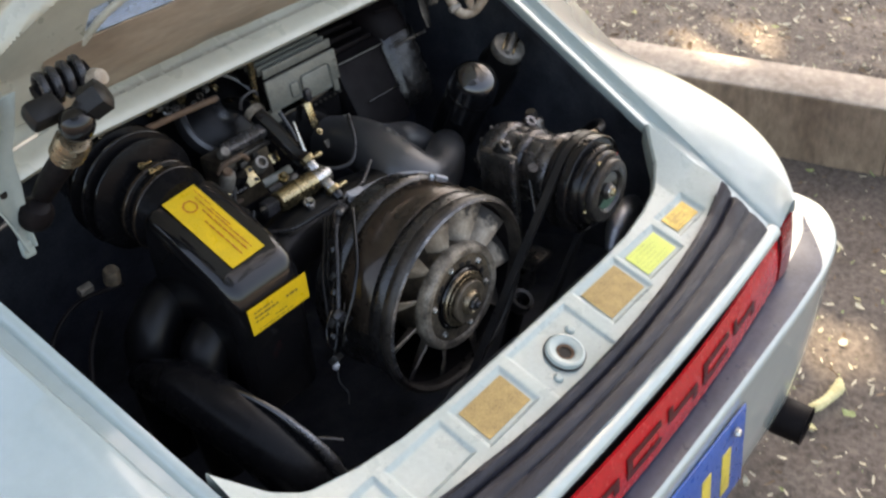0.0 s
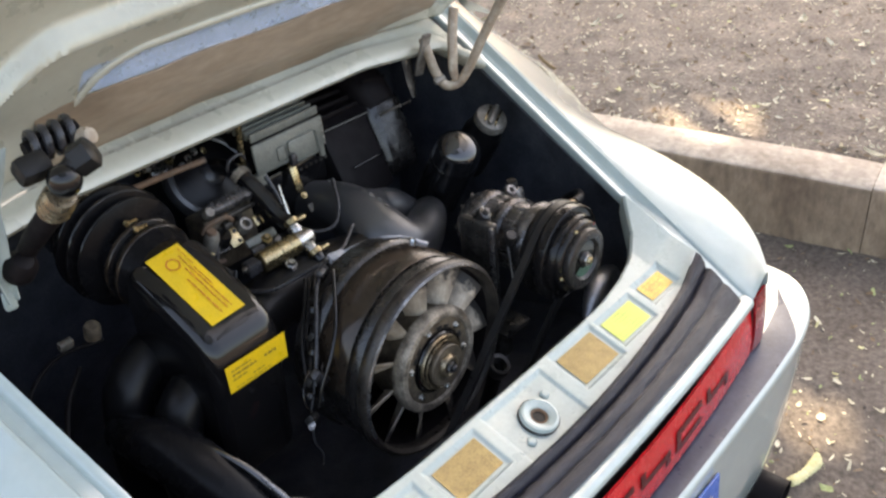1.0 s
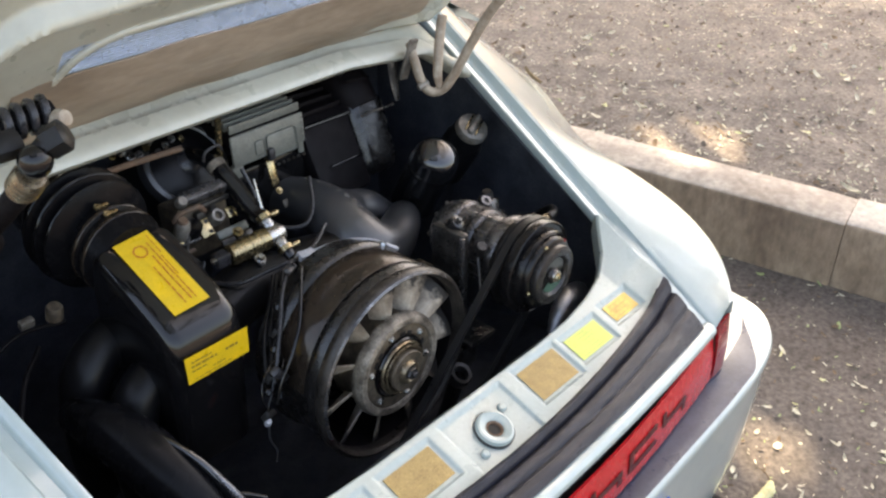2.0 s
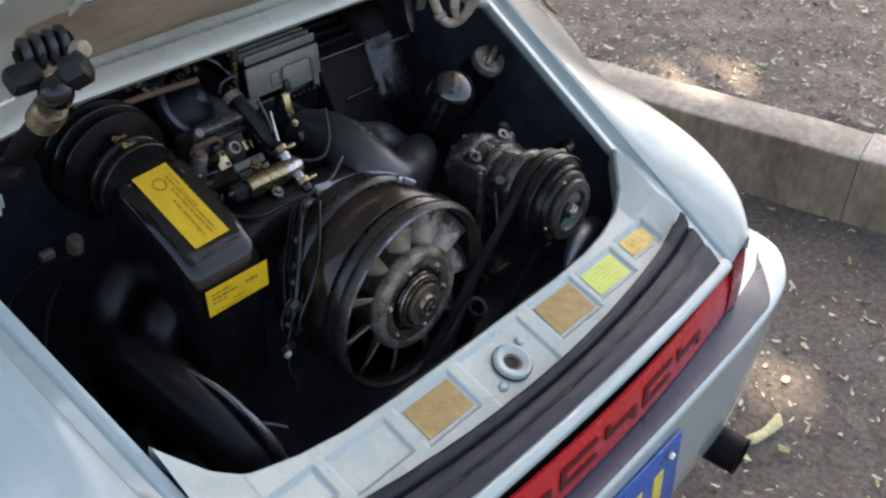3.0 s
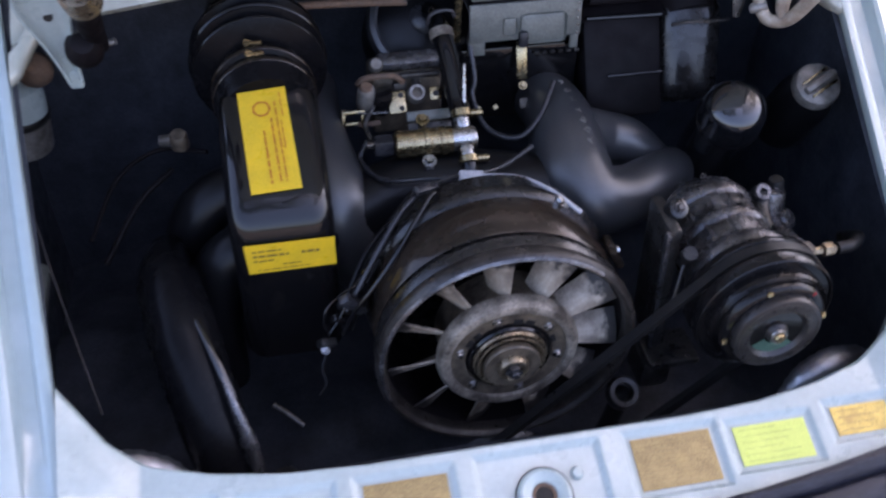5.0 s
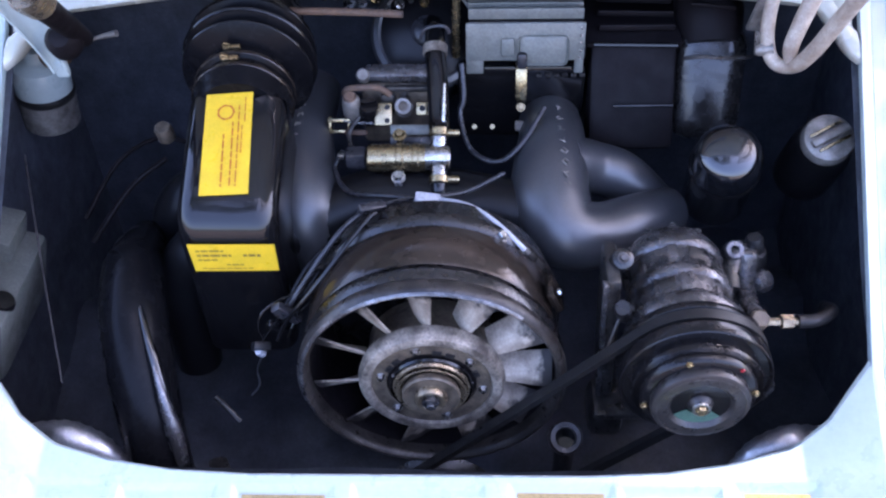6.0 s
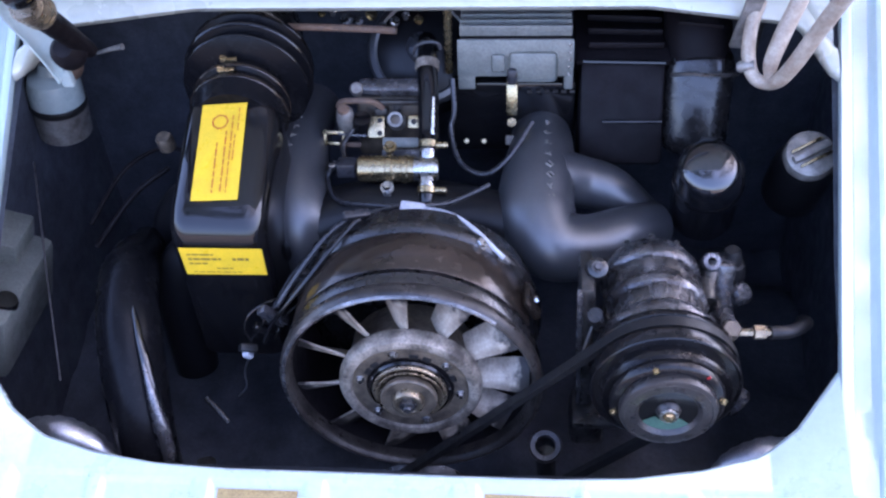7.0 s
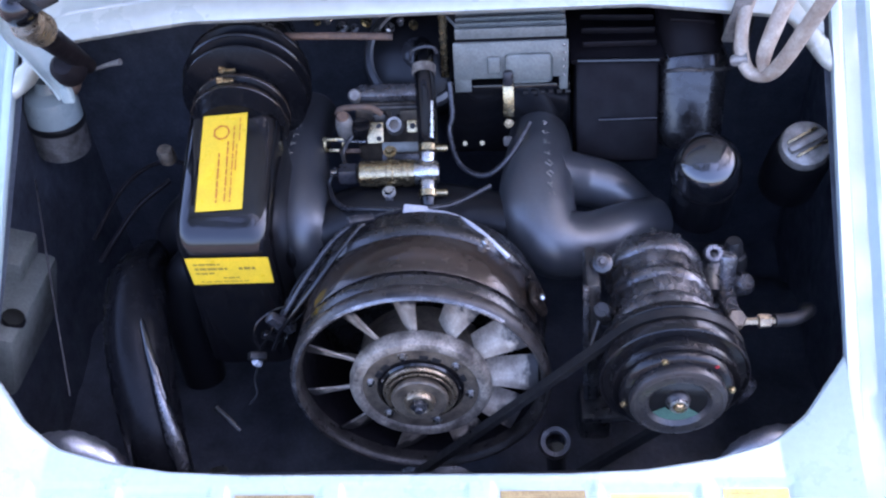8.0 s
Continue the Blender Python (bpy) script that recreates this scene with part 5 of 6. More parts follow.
part("case", box(0.15, 0.06, 0.10, 0.006, pose(0.105, 0.552, 0.775)), BLACK, back_block)
for k in range(6):
    part("pin", box(0.006, 0.004, 0.004, 0.001, pose(0.125 + 0.010 * k, 0.519, 0.815)), ALU_DARK, back_block)

# ---- heater blower box and its neighbour ----
blower = thing("heater_box", (0.23, 0.52, 0.7), "black plastic heater blower box with a ribbed top", "heater box")
part("case", box(0.100, 0.05, 0.13, 0.008, pose(0.233, 0.528, 0.785, -28)), HEATER, blower)
part("top_edge", tube([(0.186, 0.528, 0.850), (0.281, 0.528, 0.848)], 0.0028, 8, 1), BLACK, blower)
part("seam", box(0.070, 0.003, 0.003, 0.001, pose(0.245, 0.4955, 0.788, -28)), BLACK, blower)
for k in range(5):
    part("rib", box(0.088, 0.005, 0.008, 0.002, pose(0.236, 0.545 + 0.021 * k, 0.862 + 0.006 * k, 0, 2, 3 - 2 * (k % 3))), HEATER, blower)
part("flap", box(0.11, 0.12, 0.008, 0.003, pose(0.233, 0.59, 0.858, 12)), HEATER, blower)
duct_r = thing("blower_duct", (0.32, 0.51, 0.7), "dark satin blower duct with worn foil edge", "duct")
part("shell", box(0.082, 0.085, 0.135, 0.026, pose(0.324, 0.546, 0.790, -24, 0, -6), 5), HOUSING, duct_r, "satin blower duct face", angle=60)
part("throat", tube([(0.320, 0.62, 0.880), (0.322, 0.575, 0.862), (0.323, 0.545, 0.835)], [0.036, 0.040, 0.034], 22, 5), HEATER, duct_r)
for k in range(5):
    part("rib", box(0.052, 0.004, 0.005, 0.0015, pose(0.318, 0.545 + 0.020 * k, 0.888 + 0.005 * k, 0, 6)), HEATER, duct_r)
part("collar", tube([(0.285, 0.504, 0.846), (0.300, 0.492, 0.855), (0.322, 0.488, 0.856), (0.345, 0.494, 0.852), (0.360, 0.508, 0.845)], 0.0022, 8), ALU_DARK, duct_r)
part("side_strip", tube([(0.372, 0.52, 0.91), (0.368, 0.51, 0.875), (0.366, 0.502, 0.850)], [0.011, 0.009, 0.005], 12, 6, flat=0.3), ALU_DARK, duct_r, "bent dark metal strip")


# ---- oil filter and filler ----
oilf = thing("oil_filter", (0.32, 0.38, 0.66), "mirror-black oil filter canister", "oil filter")
part("canister", lathe([(0, 0.002), (0.008, 0.0016), (0.016, 0.0002), (0.023, -0.0022), (0.029, -0.006), (0.0333, -0.0115), (0.0358, -0.019), (0.037, -0.03), (0.037, -0.14), (0, -0.14)], 44, along((0.314, 0.362, 0.826), (-0.10, -0.50, 0.86))), CHROMEB, oilf)
part("seam_ring", lathe([(0.037, -0.040), (0.0385, -0.042), (0.0385, -0.048), (0.037, -0.050)], 44, along((0.314, 0.362, 0.826), (-0.10, -0.50, 0.86))), BLACK, oilf)
filler = thing("oil_filler", (0.43, 0.41, 0.75), "dark oil filler neck with a grey twist cap", "filler cap")
CAPM = along((0.420, 0.386, 0.822), (-0.10, -0.55, 0.82), 35)
part("neck", lathe([(0.026, -0.01), (0.028, -0.015), (0.028, -0.03), (0.033, -0.04), (0.034, -0.12), (0, -0.12)], 36, CAPM), DUCT, filler)
cap = part("cap", lathe([(0, 0.004), (0.020, 0.004), (0.025, 0.002), (0.027, -0.003), (0.027, -0.011), (0.024, -0.013)], 40, CAPM), ALU, filler, "grey cap with a raised grip")
part("grip", box(0.044, 0.010, 0.010, 0.004, CAPM @ pose(0, 0, 0.008)), ALU, cap)
for s in (-1, 1):
    part("grip_edge", box(0.036, 0.003, 0.004, 0.001, CAPM @ pose(0, s * 0.009, 0.006)), GOLD, cap)

# ---- left side: heater duct, canister, relay console ----
hd = thing("heater_duct", (-0.33, 0.3, 0.55), "glossy black heater duct curving down", "duct")
part("shell", tube([(-0.322, 0.37, 0.700), (-0.318, 0.30, 0.716), (-0.306, 0.24, 0.700), (-0.291, 0.185, 0.658), (-0.277, 0.140, 0.595), (-0.27, 0.12, 0.47)], [0.020, 0.032, 0.035, 0.034, 0.031, 0.028], 28, 8), GLOSS_DUCT, hd, "satin black duct shell", angle=60)
# Two raised strips added along the shell to imitate its bright streak.
part("seam", tube([(-0.300, 0.255, 0.735), (-0.282, 0.210, 0.718), (-0.268, 0.178, 0.692), (-0.258, 0.150, 0.656), (-0.252, 0.128, 0.60)], [0.002, 0.004, 0.0065, 0.008, 0.006], 12, 7), CHROMEB, hd, "gloss strip added to catch a highlight", angle=60)
part("bright_strip", tube([(-0.270, 0.178, 0.700), (-0.261, 0.158, 0.676), (-0.253, 0.140, 0.645), (-0.248, 0.126, 0.610)], [0.002, 0.0052, 0.0085, 0.0075], 14, 7), ALU_MID, hd, "metal strip standing in for a highlight on the duct", angle=60)
part("top_clip", lathe([(0, 0.009), (0.008, 0.009), (0.010, 0.005), (0.010, -0.010)], 20, along((-0.294, 0.425, 0.806), (0, -0.3, 1))), GRIME, hd)
can = thing("overflow_can", (-0.48, 0.55, 0.66), "grey metal canister with a black band", "canister")
KM = along((-0.488, 0.560, 0.725), (0.10, -0.05, 1))
part("shell", lathe([(0, 0.0), (0.030, 0.0), (0.034, 0.003), (0.035, 0.046), (0, 0.046)], 40, KM), ALU, can)
part("band", lathe([(0.0352, 0.044), (0.0366, 0.046), (0.0366, 0.053), (0.0352, 0.055)], 40, KM), RUBBER, can)
part("upper_shell", lathe([(0.0345, 0.052), (0.034, 0.075), (0.030, 0.088), (0.016, 0.097), (0.012, 0.110), (0, 0.112)], 40, KM), PAINT_IN, can, "pale painted canister top")
part("cap", lathe([(0, 0.018), (0.012, 0.015), (0.019, 0.006), (0.020, -0.004), (0.015, -0.015), (0, -0.019)], 24, along((-0.445, 0.540, 0.838), (0.2, -0.5, 0.8))), RUST, can, "brown rubber cap")

con = thing("relay_console", (-0.48, 0.32, 0.6), "grey plastic relay console on the bay wall", "console")
part("case", box(0.07, 0.15, 0.10, 0.01, pose(-0.495, 0.31, 0.655, 0, 18)), GREY, con)
part("top_box", box(0.05, 0.06, 0.04, 0.005, pose(-0.490, 0.355, 0.715, 0, 18)), GREY, con)
part("knob", lathe([(0, 0.01), (0.012, 0.01), (0.014, 0.006), (0.014, -0.01)], 20, along((-0.462, 0.27, 0.69), (0.5, 0, 0.85))), BLACK, con)
rod = thing("dipstick_rod", (-0.45, 0.35, 0.62), "thin dull steel rod at the bay side", "rod")
part("shaft", tube([(-0.462, 0.425, 0.775), (-0.435, 0.33, 0.70), (-0.40, 0.22, 0.62)], 0.0013, 8, 4), CLUTCH, rod)

# ---- wiring and small things round the fan ----
loom = thing("wiring_loom", (-0.12, 0.26, 0.68), "bundle of black ignition cables beside the fan", "cables")
LOOM = [(-0.040, 0.308, 0.796), (-0.066, 0.287, 0.787), (-0.094, 0.262, 0.766), (-0.122, 0.236, 0.742), (-0.146, 0.212, 0.715), (-0.163, 0.196, 0.680)]
wob = random.Random(12)
for k in range(6):
    o = 0.0062 * k
    pts = []
    for n, (x, y, z) in enumerate(LOOM):
        w = 0.0028 if 0 < n else 0.0
        pts.append((x - o * (0.5 + 0.1 * n) + wob.uniform(-w, w), y + 0.4 * o * (1 - n / 3) + wob.uniform(-w, w), z - o * (0.2 + 0.14 * n) + wob.uniform(-w, w)))
    part("cable", tube(pts[: 4 - (k in (1, 4))], 0.0015 + 0.0006 * (k % 3), 10, 6), DUCT, loom)
for k, t in enumerate((0.0, 0.24, 0.40, 0.66, 0.80, 1.0)):
    part("clip", box(0.026 - 0.004 * (k % 3), 0.008, 0.009 + 0.003 * (k % 2), 0.0015, pose(-0.085 - 0.082 * t, 0.273 - 0.066 * t, 0.778 - 0.082 * t, 20 + 9 * (k % 3), 38 - 14 * (k % 2), 20)), (BLACK, RUBBER)[k % 2], loom, "" if k else "black cable holder")

part("spark_lead", tube([(-0.046, 0.276, 0.816), (-0.052, 0.270, 0.815), (-0.074, 0.247, 0.799), (-0.096, 0.227, 0.778), (-0.119, 0.216, 0.752), (-0.138, 0.214, 0.726), (-0.150, 0.212, 0.700)], 0.0024, 12, 7), BLACK, loom, "glossy black lead lying on the housing")
part("spark_lead", tube([(-0.056, 0.292, 0.808), (-0.080, 0.274, 0.797), (-0.104, 0.252, 0.775), (-0.126, 0.234, 0.748), (-0.144, 0.222, 0.722)], 0.0028, 12, 7), CABLE, loom)
part("lead_holder", box(0.034, 0.010, 0.012, 0.002, pose(-0.137, 0.219, 0.733, 24, 50, 20)), CABLE, loom, "flat dark lead holder")
part("lead_holder", box(0.030, 0.009, 0.008, 0.002, pose(-0.052, 0.290, 0.811, 24, 16, 34)), CABLE, loom)
part("loose_wire", tube([(-0.122, 0.237, 0.742), (-0.142, 0.228, 0.744), (-0.162, 0.220, 0.733), (-0.168, 0.214, 0.717), (-0.164, 0.211, 0.703)], 0.0012, 8, 6), BLACK, loom, "thin glossy loose wire")
part("loose_wire", tube([(-0.108, 0.248, 0.752), (-0.124, 0.236, 0.741), (-0.141, 0.224, 0.735), (-0.152, 0.216, 0.718), (-0.164, 0.211, 0.703)], 0.0012, 8, 6), BLACK, loom)
part("loose_wire", tube([(-0.100, 0.256, 0.756), (-0.112, 0.240, 0.735), (-0.128, 0.228, 0.722), (-0.140, 0.216, 0.700)], 0.0011, 8, 6), BLACK, loom)
part("loose_wire", tube([(-0.164, 0.211, 0.703), (-0.166, 0.208, 0.694), (-0.169, 0.206, 0.684)], 0.0015, 8, 4), BLACK, loom)
part("loose_wire", tube([(-0.169, 0.206, 0.680), (-0.174, 0.199, 0.668), (-0.172, 0.190, 0.655), (-0.180, 0.182, 0.648)], 0.0012, 8, 5), DUCT, loom)

part("end_cap", lathe([(0, 0.006), (0.0032, 0.006), (0.0042, 0.004), (0.0042, -0.005), (0, -0.005)], 16, along((-0.169, 0.207, 0.686), (-0.2, -0.5, 0.8))), WIRE, loom, "small white plug end")
part("connector", box(0.026, 0.012, 0.010, 0.002, pose(0.002, 0.322, 0.794, 20, 6, -4)), WIRE, loom, "pale grey plug")
part("thin_wire", tube([(-0.05, 0.312, 0.792), (-0.028, 0.320, 0.794), (-0.01, 0.323, 0.795)], 0.0022, 8), CABLE, loom)
part("thin_wire", tube([(0.014, 0.321, 0.795), (0.045, 0.298, 0.806), (0.072, 0.272, 0.806), (0.10, 0.25, 0.79)], 0.0026, 8), WIRE, loom, "pale thin cable")
part("hose_loop", tube([(-0.095, 0.41, 0.790), (-0.104, 0.40, 0.772), (-0.085, 0.360, 0.773), (-0.045, 0.340, 0.784), (-0.009, 0.330, 0.789), (0.020, 0.340, 0.784), (0.045, 0.352, 0.781), (0.082, 0.372, 0.788)], 0.0028, 10), CABLE, loom)
part("hose_loop", tube([(0.036, 0.49, 0.85), (0.038, 0.47, 0.818), (0.034, 0.46, 0.800), (0.046, 0.43, 0.776), (0.075, 0.408, 0.775), (0.102, 0.42, 0.790), (0.128, 0.455, 0.815)], 0.0032, 10), CABLE, loom)
vac = thing("vacuum_hoses", (-0.33, 0.42, 0.7), "thin black vacuum hoses along the bay side", "hoses")
for k, pts in enumerate(([(-0.405, 0.40, 0.70), (-0.375, 0.46, 0.735), (-0.325, 0.475, 0.76), (-0.27, 0.455, 0.765)], [(-0.39, 0.37, 0.69), (-0.35, 0.42, 0.73), (-0.31, 0.45, 0.75)])):
    part("hose", tube(pts, 0.0027 + 0.0006 * (k % 2), 12, 7), HEATER, vac)
part("pin", tube([(-0.380, 0.500, 0.878), (-0.364, 0.498, 0.884), (-0.346, 0.496, 0.889)], [0.002, 0.0028, 0.004], 8, 3), ALU, vac, "pale pin end")
part("tag", box(0.018, 0.010, 0.012, 0.002, pose(-0.312, 0.466, 0.778, 20)), ALU, vac)
brk = thing("engine_bracket", (-0.17, 0.18, 0.56), "small dark steel bracket beside the fan", "bracket")
part("strap", tube([(-0.228, 0.203, 0.618), (-0.213, 0.192, 0.612), (-0.199, 0.181, 0.604)], 0.0030, 10, 5, flat=0.4), HOUSING, brk)
part("strap", tube([(-0.225, 0.155, 0.57), (-0.215, 0.135, 0.58)], 0.010, 10, 5, flat=0.4), ALU_DARK, brk)
part("wire_end", tube([(-0.135, 0.142, 0.565), (-0.115, 0.138, 0.572), (-0.105, 0.130, 0.568)], 0.003, 8), RED_DARK, brk)
dip = thing("filler_ring", (0.146, 0.17, 0.58), "small grey ring on a tube end", "ring")
part("ring", lathe([(0.011, 0.004), (0.016, 0.005), (0.018, 0.002), (0.018, -0.01), (0.011, -0.01), (0.011, 0.004)], 28, along((0.146, 0.171, 0.593), (0, -0.55, 0.83))), CLUTCH, dip)
part("stem", tube([(0.146, 0.175, 0.585), (0.15, 0.20, 0.50), (0.15, 0.22, 0.44)], 0.011, 14, 4), BLACK, dip)
for side in (-1, 1):
    fo = thing("foil_duct", (0.36 * side, 0.14, 0.55), "crumpled silver foil duct tucked under the lip", "duct")
    part("sleeve", tube([(side * 0.312, 0.128, 0.596), (side * 0.334, 0.133, 0.620), (side * 0.364, 0.137, 0.632), (side * 0.402, 0.145, 0.622)], [0.009, 0.016, 0.019, 0.017], 20, 6, rib=0.0007), FOIL, fo)

# pipes along the front wall
pipes = thing("fuel_pipes", (-0.1, 0.55, 0.86), "brown fuel pipe and bundled fittings at the bay front", "pipes")
part("pipe", tube([(-0.17, 0.535, 0.893), (-0.10, 0.533, 0.892), (-0.03, 0.530, 0.890)], 0.0045, 10), RUST, pipes)
rng = random.Random(11)
for k in range(14):
    bolt(pipes, (-0.19 + 0.014 * k, 0.55 + 0.015 * rng.random(), 0.90 + 0.012 * rng.random() - (0.02 if k > 6 else 0)), (rng.uniform(-1, 1), -0.6, 0.7), 0.8 + rng.random() * 0.8, k % 4 == 1)
bulk = thing("blower_hub", (0.0, 0.58, 0.8), "large black round blower inlet behind the throttle", "blower")
part("drum", lathe([(0, 0.03), (0.03, 0.03), (0.05, 0.022), (0.062, 0.016), (0.066, 0.006), (0.066, -0.08), (0, -0.08)], 44, along((-0.005, 0.575, 0.835), (0, -0.75, 0.66))), DUCT, bulk)
part("rim_ring", lathe([(0.055, 0.0205), (0.058, 0.0225), (0.064, 0.0200), (0.0675, 0.0120), (0.0670, 0.004)], 44, along((-0.005, 0.575, 0.835), (0, -0.75, 0.66))), BLACK_CAST, bulk)
part("centre_cap", lathe([(0, 0.036), (0.012, 0.035), (0.018, 0.031), (0.020, 0.028)], 28, along((-0.005, 0.575, 0.835), (0, -0.75, 0.66))), CABLE, bulk)

# ---- hinges and strut of the lid ----
hr = thing("right_lid_hinge", (0.37, 0.41, 0.89), "cream gooseneck lid hinge of bent bar", "hinge")
part("arm", tube([(0.415, 0.300, 1.085), (0.405, 0.345, 1.030), (0.394, 0.376, 0.970), (0.384, 0.397, 0.920), (0.374, 0.412, 0.893), (0.358, 0.425, 0.890), (0.350, 0.437, 0.908), (0.351, 0.452, 0.935), (0.360, 0.470, 0.955)], 0.0088, 16, 7, flat=0.8), PRIMER, hr)
part("web", tube([(0.397, 0.437, 1.000), (0.386, 0.432, 0.967), (0.376, 0.425, 0.939), (0.369, 0.419, 0.911), (0.371, 0.414, 0.895)], [0.0085, 0.0088, 0.0088, 0.008, 0.006], 14, 6, flat=0.8), PRIMER, hr)
part("plate", box(0.018, 0.006, 0.070, 0.002, pose(0.348, 0.462, 0.935, 14, 6)), ALU, hr, "grey steel hinge plate")
part("pivot", lathe([(0, 0.010), (0.004, 0.010), (0.006, 0.007), (0.006, -0.008), (0, -0.008)], 16, along((0.348, 0.430, 0.902), (-1, 0.2, -0.3))), ALU, hr)
hl = thing("left_lid_hinge", (-0.38, 0.41, 0.89), "pale pressed-steel lid hinge arm with holes", "hinge")
HLP = [(-0.365, 0.383, 1.068), (-0.376, 0.390, 1.035), (-0.388, 0.396, 1.000), (-0.384, 0.401, 0.960), (-0.378, 0.408, 0.900)]


def hinge_plate(u, v):
    line = smooth_path(HLP, 8)
    p = line[min(int(u * (len(line) - 1)), len(line) - 1)]
    w = 0.022 + 0.006 * math.sin(math.pi * u) - 0.014 * ease(0.55, 1.0, u)
    lip = 0.010 * abs(v) ** 4
    return p + Vector((0.80, 0.28, 0.12)) * (w * v) + Vector((0.3, -0.9, 0.1)) * lip


part("arm", thicken(grid(steps(0, 1, 32), steps(-1, 1, 12), hinge_plate), 0.002), PAINT_IN, hl, angle=60)
HN = Vector((0.33, -0.92, 0.25))
for q in ((-0.376, 0.386, 1.038), (-0.384, 0.399, 0.972)):
    part("hole", lathe([(0, 0.0006), (0.0045, 0.0006), (0.0047, -0.001)], 16, along(Vector(q) + HN * 0.001, HN)), RUBBER, hl)
bolt(hl, Vector((-0.388, 0.394, 1.004)) + HN * 0.001, HN, 1.3, True)
part("foot", box(0.014, 0.010, 0.022, 0.003, pose(-0.377, 0.410, 0.900, 10)), PAINT_IN, hl)
st = thing("gas_strut", (-0.33, 0.36, 0.99), "dark lid strut with brass collar and black knuckle", "strut")
part("tube", tube([(-0.350, 0.425, 0.925), (-0.345, 0.375, 0.975), (-0.339, 0.335, 1.013)], [0.009, 0.012, 0.013], 16, 4), HEATER, st, "grimy brown strut tube")
SA = Vector((0.02, -0.72, 0.66))
SM = along((-0.3375, 0.323, 1.026), SA)
prof = [(0.0, -0.018), (0.014, -0.018)]
for k in range(4):
    prof += [(0.0155, -0.016 + 0.0085 * k), (0.0168, -0.0125 + 0.0085 * k), (0.0155, -0.0095 + 0.0085 * k)]
part("collar", lathe(prof + [(0.014, 0.020), (0.0, 0.020)], 28, SM), BRONZE, st, "ribbed brass collar")
part("ball_joint", lathe([(0, 0.018), (0.009, 0.016), (0.015, 0.009), (0.0165, 0.0), (0.014, -0.010), (0.010, -0.016), (0, -0.016)], 18, along((-0.334, 0.302, 1.054), SA)), BLACK, st)
part("nut", lathe([(0, 0.012), (0.012, 0.012), (0.0165, 0.009), (0.0165, -0.010), (0.011, -0.013), (0, -0.013)], 6, along((-0.310, 0.300, 1.070), (0.75, -0.5, 0.45))), RUBBER, st, "black hexagon knuckle")
part("link", tube([(-0.335, 0.302, 1.058), (-0.322, 0.302, 1.068), (-0.305, 0.308, 1.075)], 0.009, 12, 3), RUBBER, st)
part("grease_lump", lathe([(0, 0.010), (0.008, 0.008), (0.011, 0.0), (0.009, -0.008), (0, -0.010)], 20, along((-0.284, 0.338, 1.070), (0.3, -0.8, 0.4))), PRIMER, st)
part("bracket", box(0.034, 0.026, 0.024, 0.007, pose(-0.345, 0.336, 1.062, 40)), RUBBER, st, "dark strut bracket")
part("spring_core", tube([(-0.280, 0.358, 1.074), (-0.30, 0.360, 1.071), (-0.335, 0.363, 1.067)], 0.010, 14, 3), HEATER, st)
for k in range(4):
    part("coil", lathe([(0.0115, 0.0), (0.0130, 0.0035), (0.0155, 0.0046), (0.0180, 0.0030), (0.0186, 0.0), (0.0175, -0.0032), (0.0150, -0.0044), (0.0125, -0.0030), (0.0115, 0.0)], 26, along((-0.290 - 0.0125 * k, 0.359 + 0.0010 * k, 1.073 - 0.0012 * k), (-1, 0.20, 0.05))), CABLE, st)
part("boot", lathe([(0, 0.020), (0.010, 0.018), (0.017, 0.008), (0.018, -0.006), (0.013, -0.018), (0, -0.022)], 22, along((-0.360, 0.400, 0.936), (0.1, -0.7, 0.7))), HEATER, st, "brown-black strut boot")

# ---- separate leaves ----
pod = thing("curled_leaf", (0.832, -0.07, 0.0), "curled yellow-green dry leaf on asphalt", "leaf")
part("blade", tube([(0.752, -0.058, 0.012), (0.772, -0.078, 0.018), (0.808, -0.088, 0.016), (0.846, -0.094, 0.018), (0.882, -0.084, 0.014)], [0.006, 0.013, 0.011, 0.014, 0.005], 12, 6, flat=0.7, rib=0.0012), LEAF_Y, pod)
part("stalk", tube([(0.880, -0.085, 0.013), (0.889, -0.070, 0.020), (0.890, -0.052, 0.026)], [0.002, 0.0014, 0.001], 6, 4), LEAF_B, pod)
for k, (x, y, z, a, L) in enumerate([(2.03, 0.95, 0.195, 70, 0.075), (2.45, 1.45, 0.205, 15, 0.10), (1.926, 0.196, 0.19, 75, 0.085), (2.88, 0.80, 0.21, 12, 0.11), (2.5, 0.35, 0.205, 5, 0.08)]):
    lf = thing("dry_leaf", (x, y, z), "curled pale dry leaf on the bed", "leaf", "fallen leaves")
    part("blade", leaf_mesh(L, L * 0.14, 1.0, LEAF, k), None, lf, m=Matrix.Translation((x, y, z + 0.006)) @ Matrix.Rotation(radians(a), 4, "Z"))

stray = thing("fallen_leaf", (0.775, 0.53, 0.71), "small dark dry leaf lying on the rear wing", "leaf")
spot, facing = skin(WING_SKIN, 0.772, 0.530)
part("blade", leaf_mesh(0.050, 0.010, 0.6, LEAF_B, 2), None, stray, m=Matrix.Translation(spot + facing * 0.001) @ facing.to_track_quat("Z", "Y").to_matrix().to_4x4() @ Matrix.Rotation(radians(70), 4, "Z"))

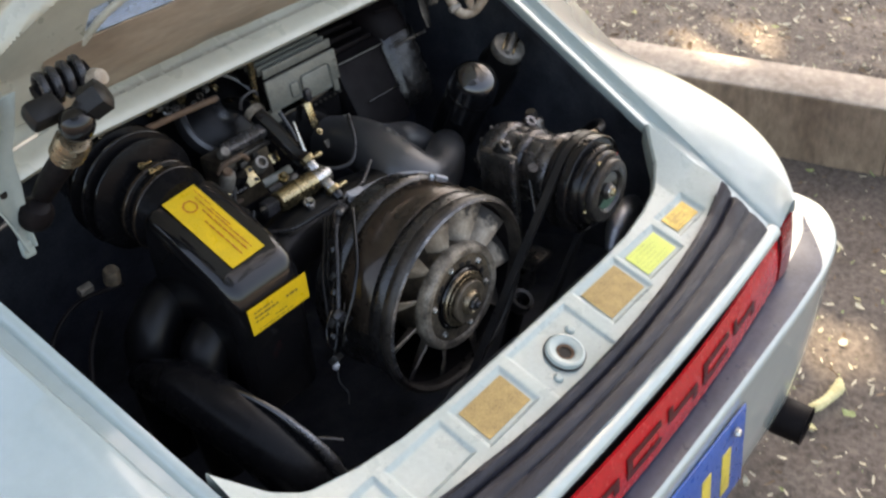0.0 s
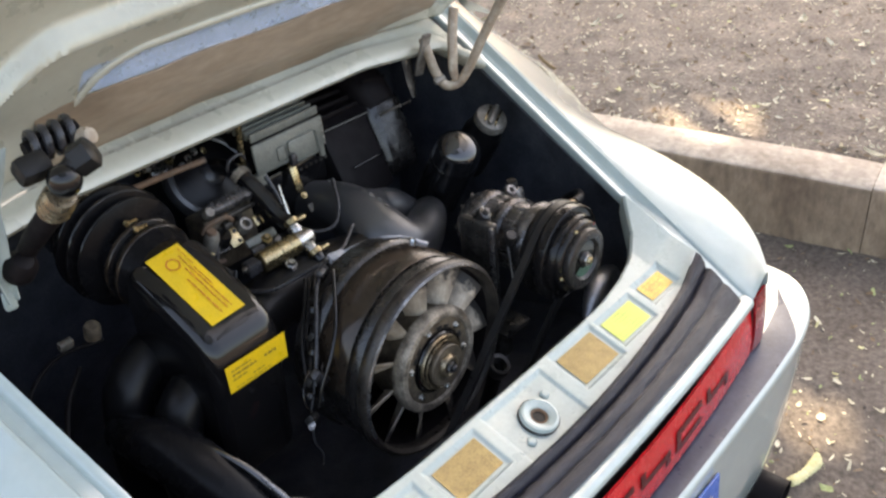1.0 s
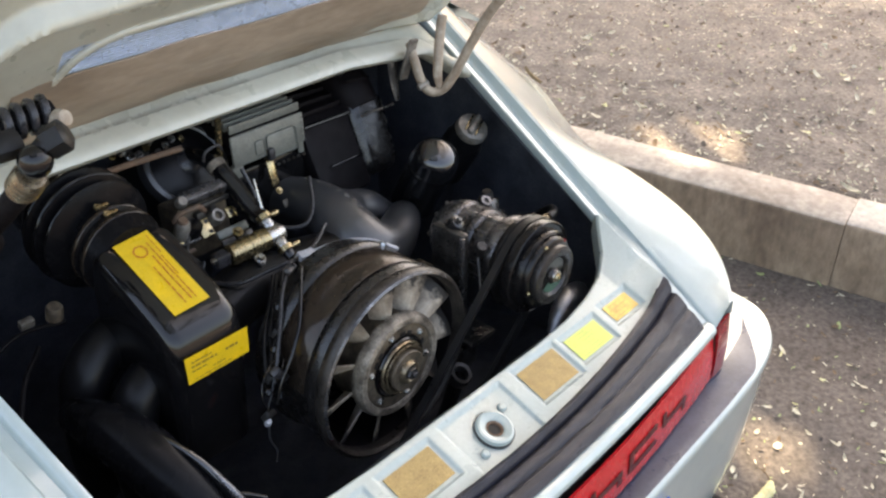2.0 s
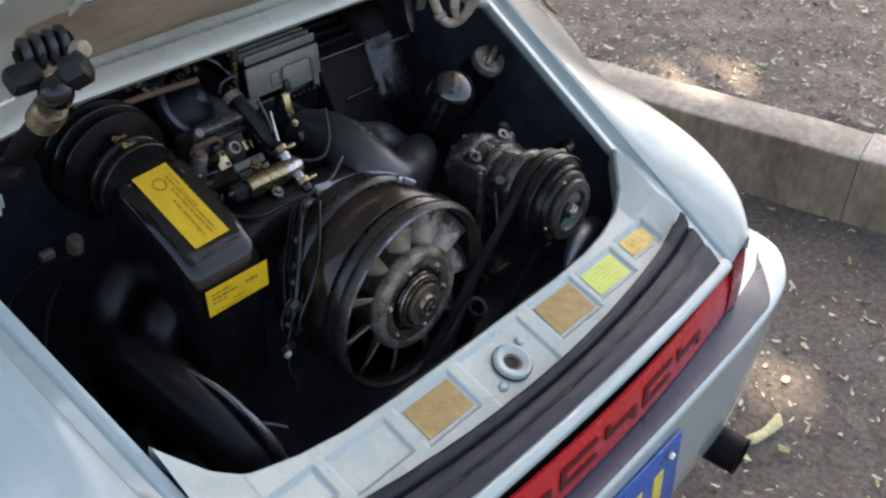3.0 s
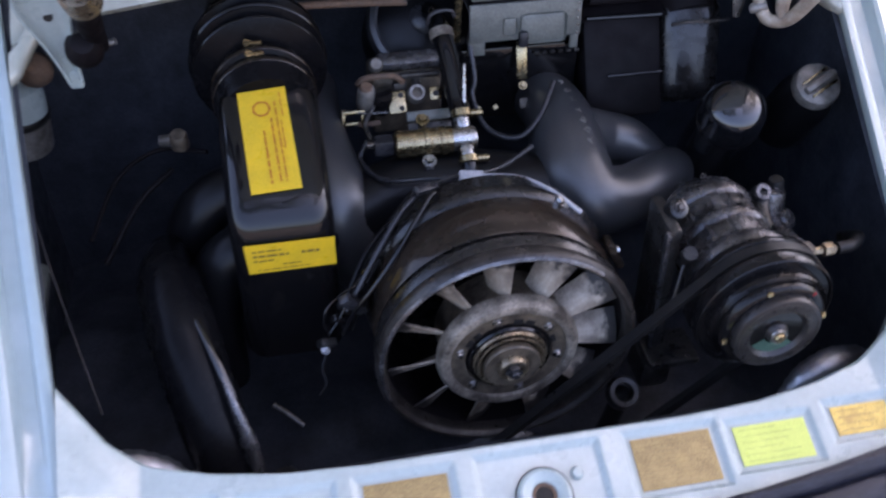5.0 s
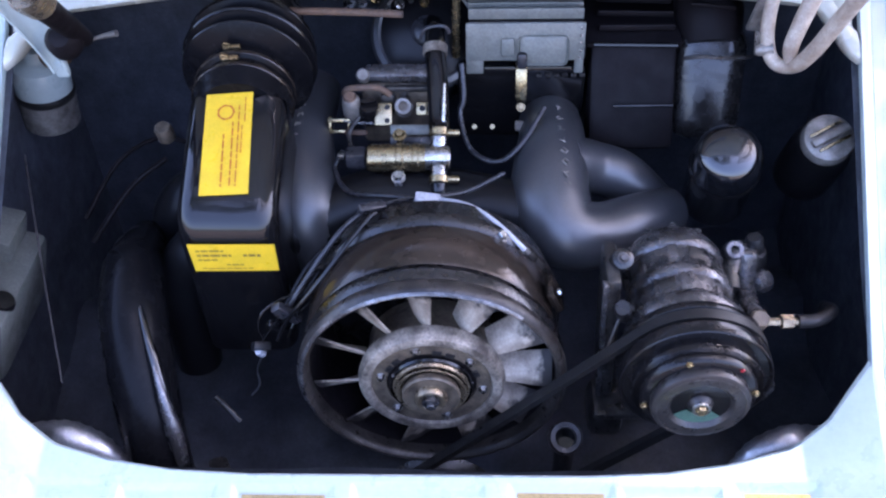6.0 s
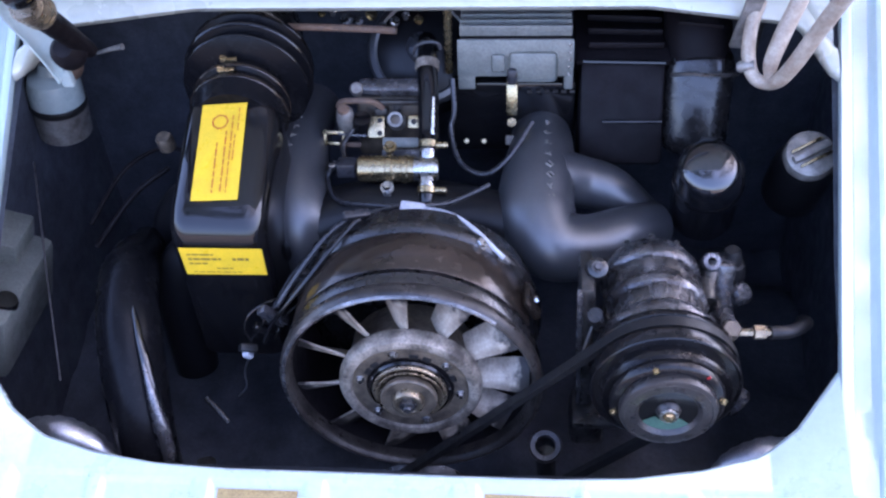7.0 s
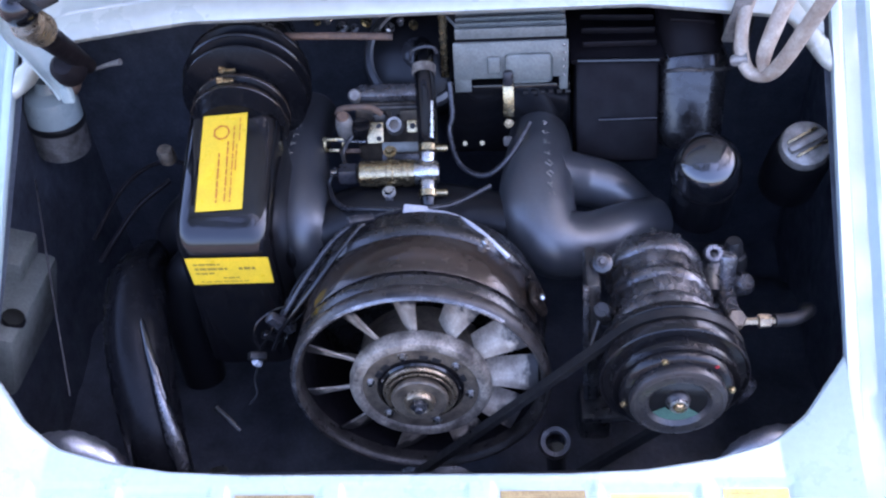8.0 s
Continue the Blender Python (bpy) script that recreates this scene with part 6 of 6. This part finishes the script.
# ---- unseen tree, added to shade the car ----
tree = thing("shade_tree", (5.4, 4.6, 0.2), "broad leafy tree out of view, placed to shade the parked car", "tree")
TOP = Vector((0.8, 0.5, 0.4)) + SUN_DIR * 6.5
part("trunk", tube([(5.4, 4.6, 0.1), (5.3, 4.5, 1.6), (5.0, 4.2, 3.2), (TOP.x + 0.8, TOP.y + 0.8, TOP.z - 0.6)], [0.22, 0.18, 0.15, 0.08], 14, 5), BARK, tree)
for k in range(7):
    a = k * 0.9
    part("limb", tube([(5.0, 4.2, 3.2), (TOP.x + 0.9 + 1.0 * math.cos(a), TOP.y + 0.8 + 1.0 * math.sin(a), TOP.z - 0.9), (TOP.x + 2.3 * math.cos(a), TOP.y + 2.3 * math.sin(a), TOP.z + 0.3 * math.sin(k))], [0.09, 0.05, 0.02], 8, 4), BARK, tree)
for ex, ey, ez in ((2.4, 2.2, 5.2), (0.4, 3.2, 5.4), (-1.6, 1.2, 5.6), (-2.8, 3.8, 5.5), (-2.4, -1.8, 5.6), (3.6, -2.0, 5.4)):
    part("limb", tube([(5.0, 4.2, 3.2), (3.75 + 0.25 * ex, 3.15 + 0.25 * ey, 4.1), (2.5 + 0.5 * ex, 2.1 + 0.5 * ey, 4.75), (1.25 + 0.75 * ex, 1.05 + 0.75 * ey, 5.1), (ex, ey, ez)], [0.085, 0.06, 0.042, 0.026, 0.012], 8, 4), BARK, tree)
rng = random.Random(3)
FLECKS = [(Vector((1.93, 0.70, 0.2)), 0.19), (Vector((1.78, 1.30, 0.2)), 0.14), (Vector((0.98, -0.04, 0.0)), 0.12), (Vector((0.60, 0.09, 0.74)), 0.12), (Vector((0.72, -0.07, 0.54)), 0.10), (Vector((0.80, 0.50, 0.70)), 0.13)]  # gaps in the crown that let sun through
verts, faces = [], []
for c in range(1130):
    d = Vector((rng.gauss(0, 1), rng.gauss(0, 1), rng.gauss(0, 0.45)))
    q = TOP + Vector((d.x * 1.9, d.y * 1.9, d.z * 1.3)) if c < 560 else (Vector((2.3, 1.0, 0.2)) if c < 760 else Vector((0.0, 0.3, 0.9))) + SUN_DIR * 6.3 + Vector((d.x * 0.8, d.y * 0.8, d.z * 0.9)) * (1.0 if c < 760 else 0.6)
    # Even leaf cover overhead, out of view, added to dim the sky light.
    if c >= 840:
        q = Vector((rng.uniform(-3.6, 4.6), rng.uniform(-3.2, 6.2), rng.uniform(4.8, 6.2)))
        if ((q.x - 2.0) / 1.8) ** 2 + ((q.y + 0.2) / 1.0) ** 2 < 1:  # an open patch of sky beside the crown
            continue
    for j in range(26):
        p = q + Vector((rng.gauss(0, 0.28), rng.gauss(0, 0.28), rng.gauss(0, 0.2)))
        if any(((p - q_) - SUN_DIR * (p - q_).dot(SUN_DIR)).length < r_ for q_, r_ in FLECKS):
            continue
        u = Vector((rng.gauss(0, 1), rng.gauss(0, 1), rng.gauss(0, 0.5))).normalized() * 0.11
        v = u.orthogonal().normalized() * 0.055
        b = len(verts)
        verts += [p - u, p - v, p + u, p + v]
        faces.append((b, b + 1, b + 2, b + 3))
me = bpy.data.meshes.new("crown")
me.from_pydata([tuple(v) for v in verts], [], faces)
me.materials.append(CROWN)
part("crown", me, CROWN, tree)
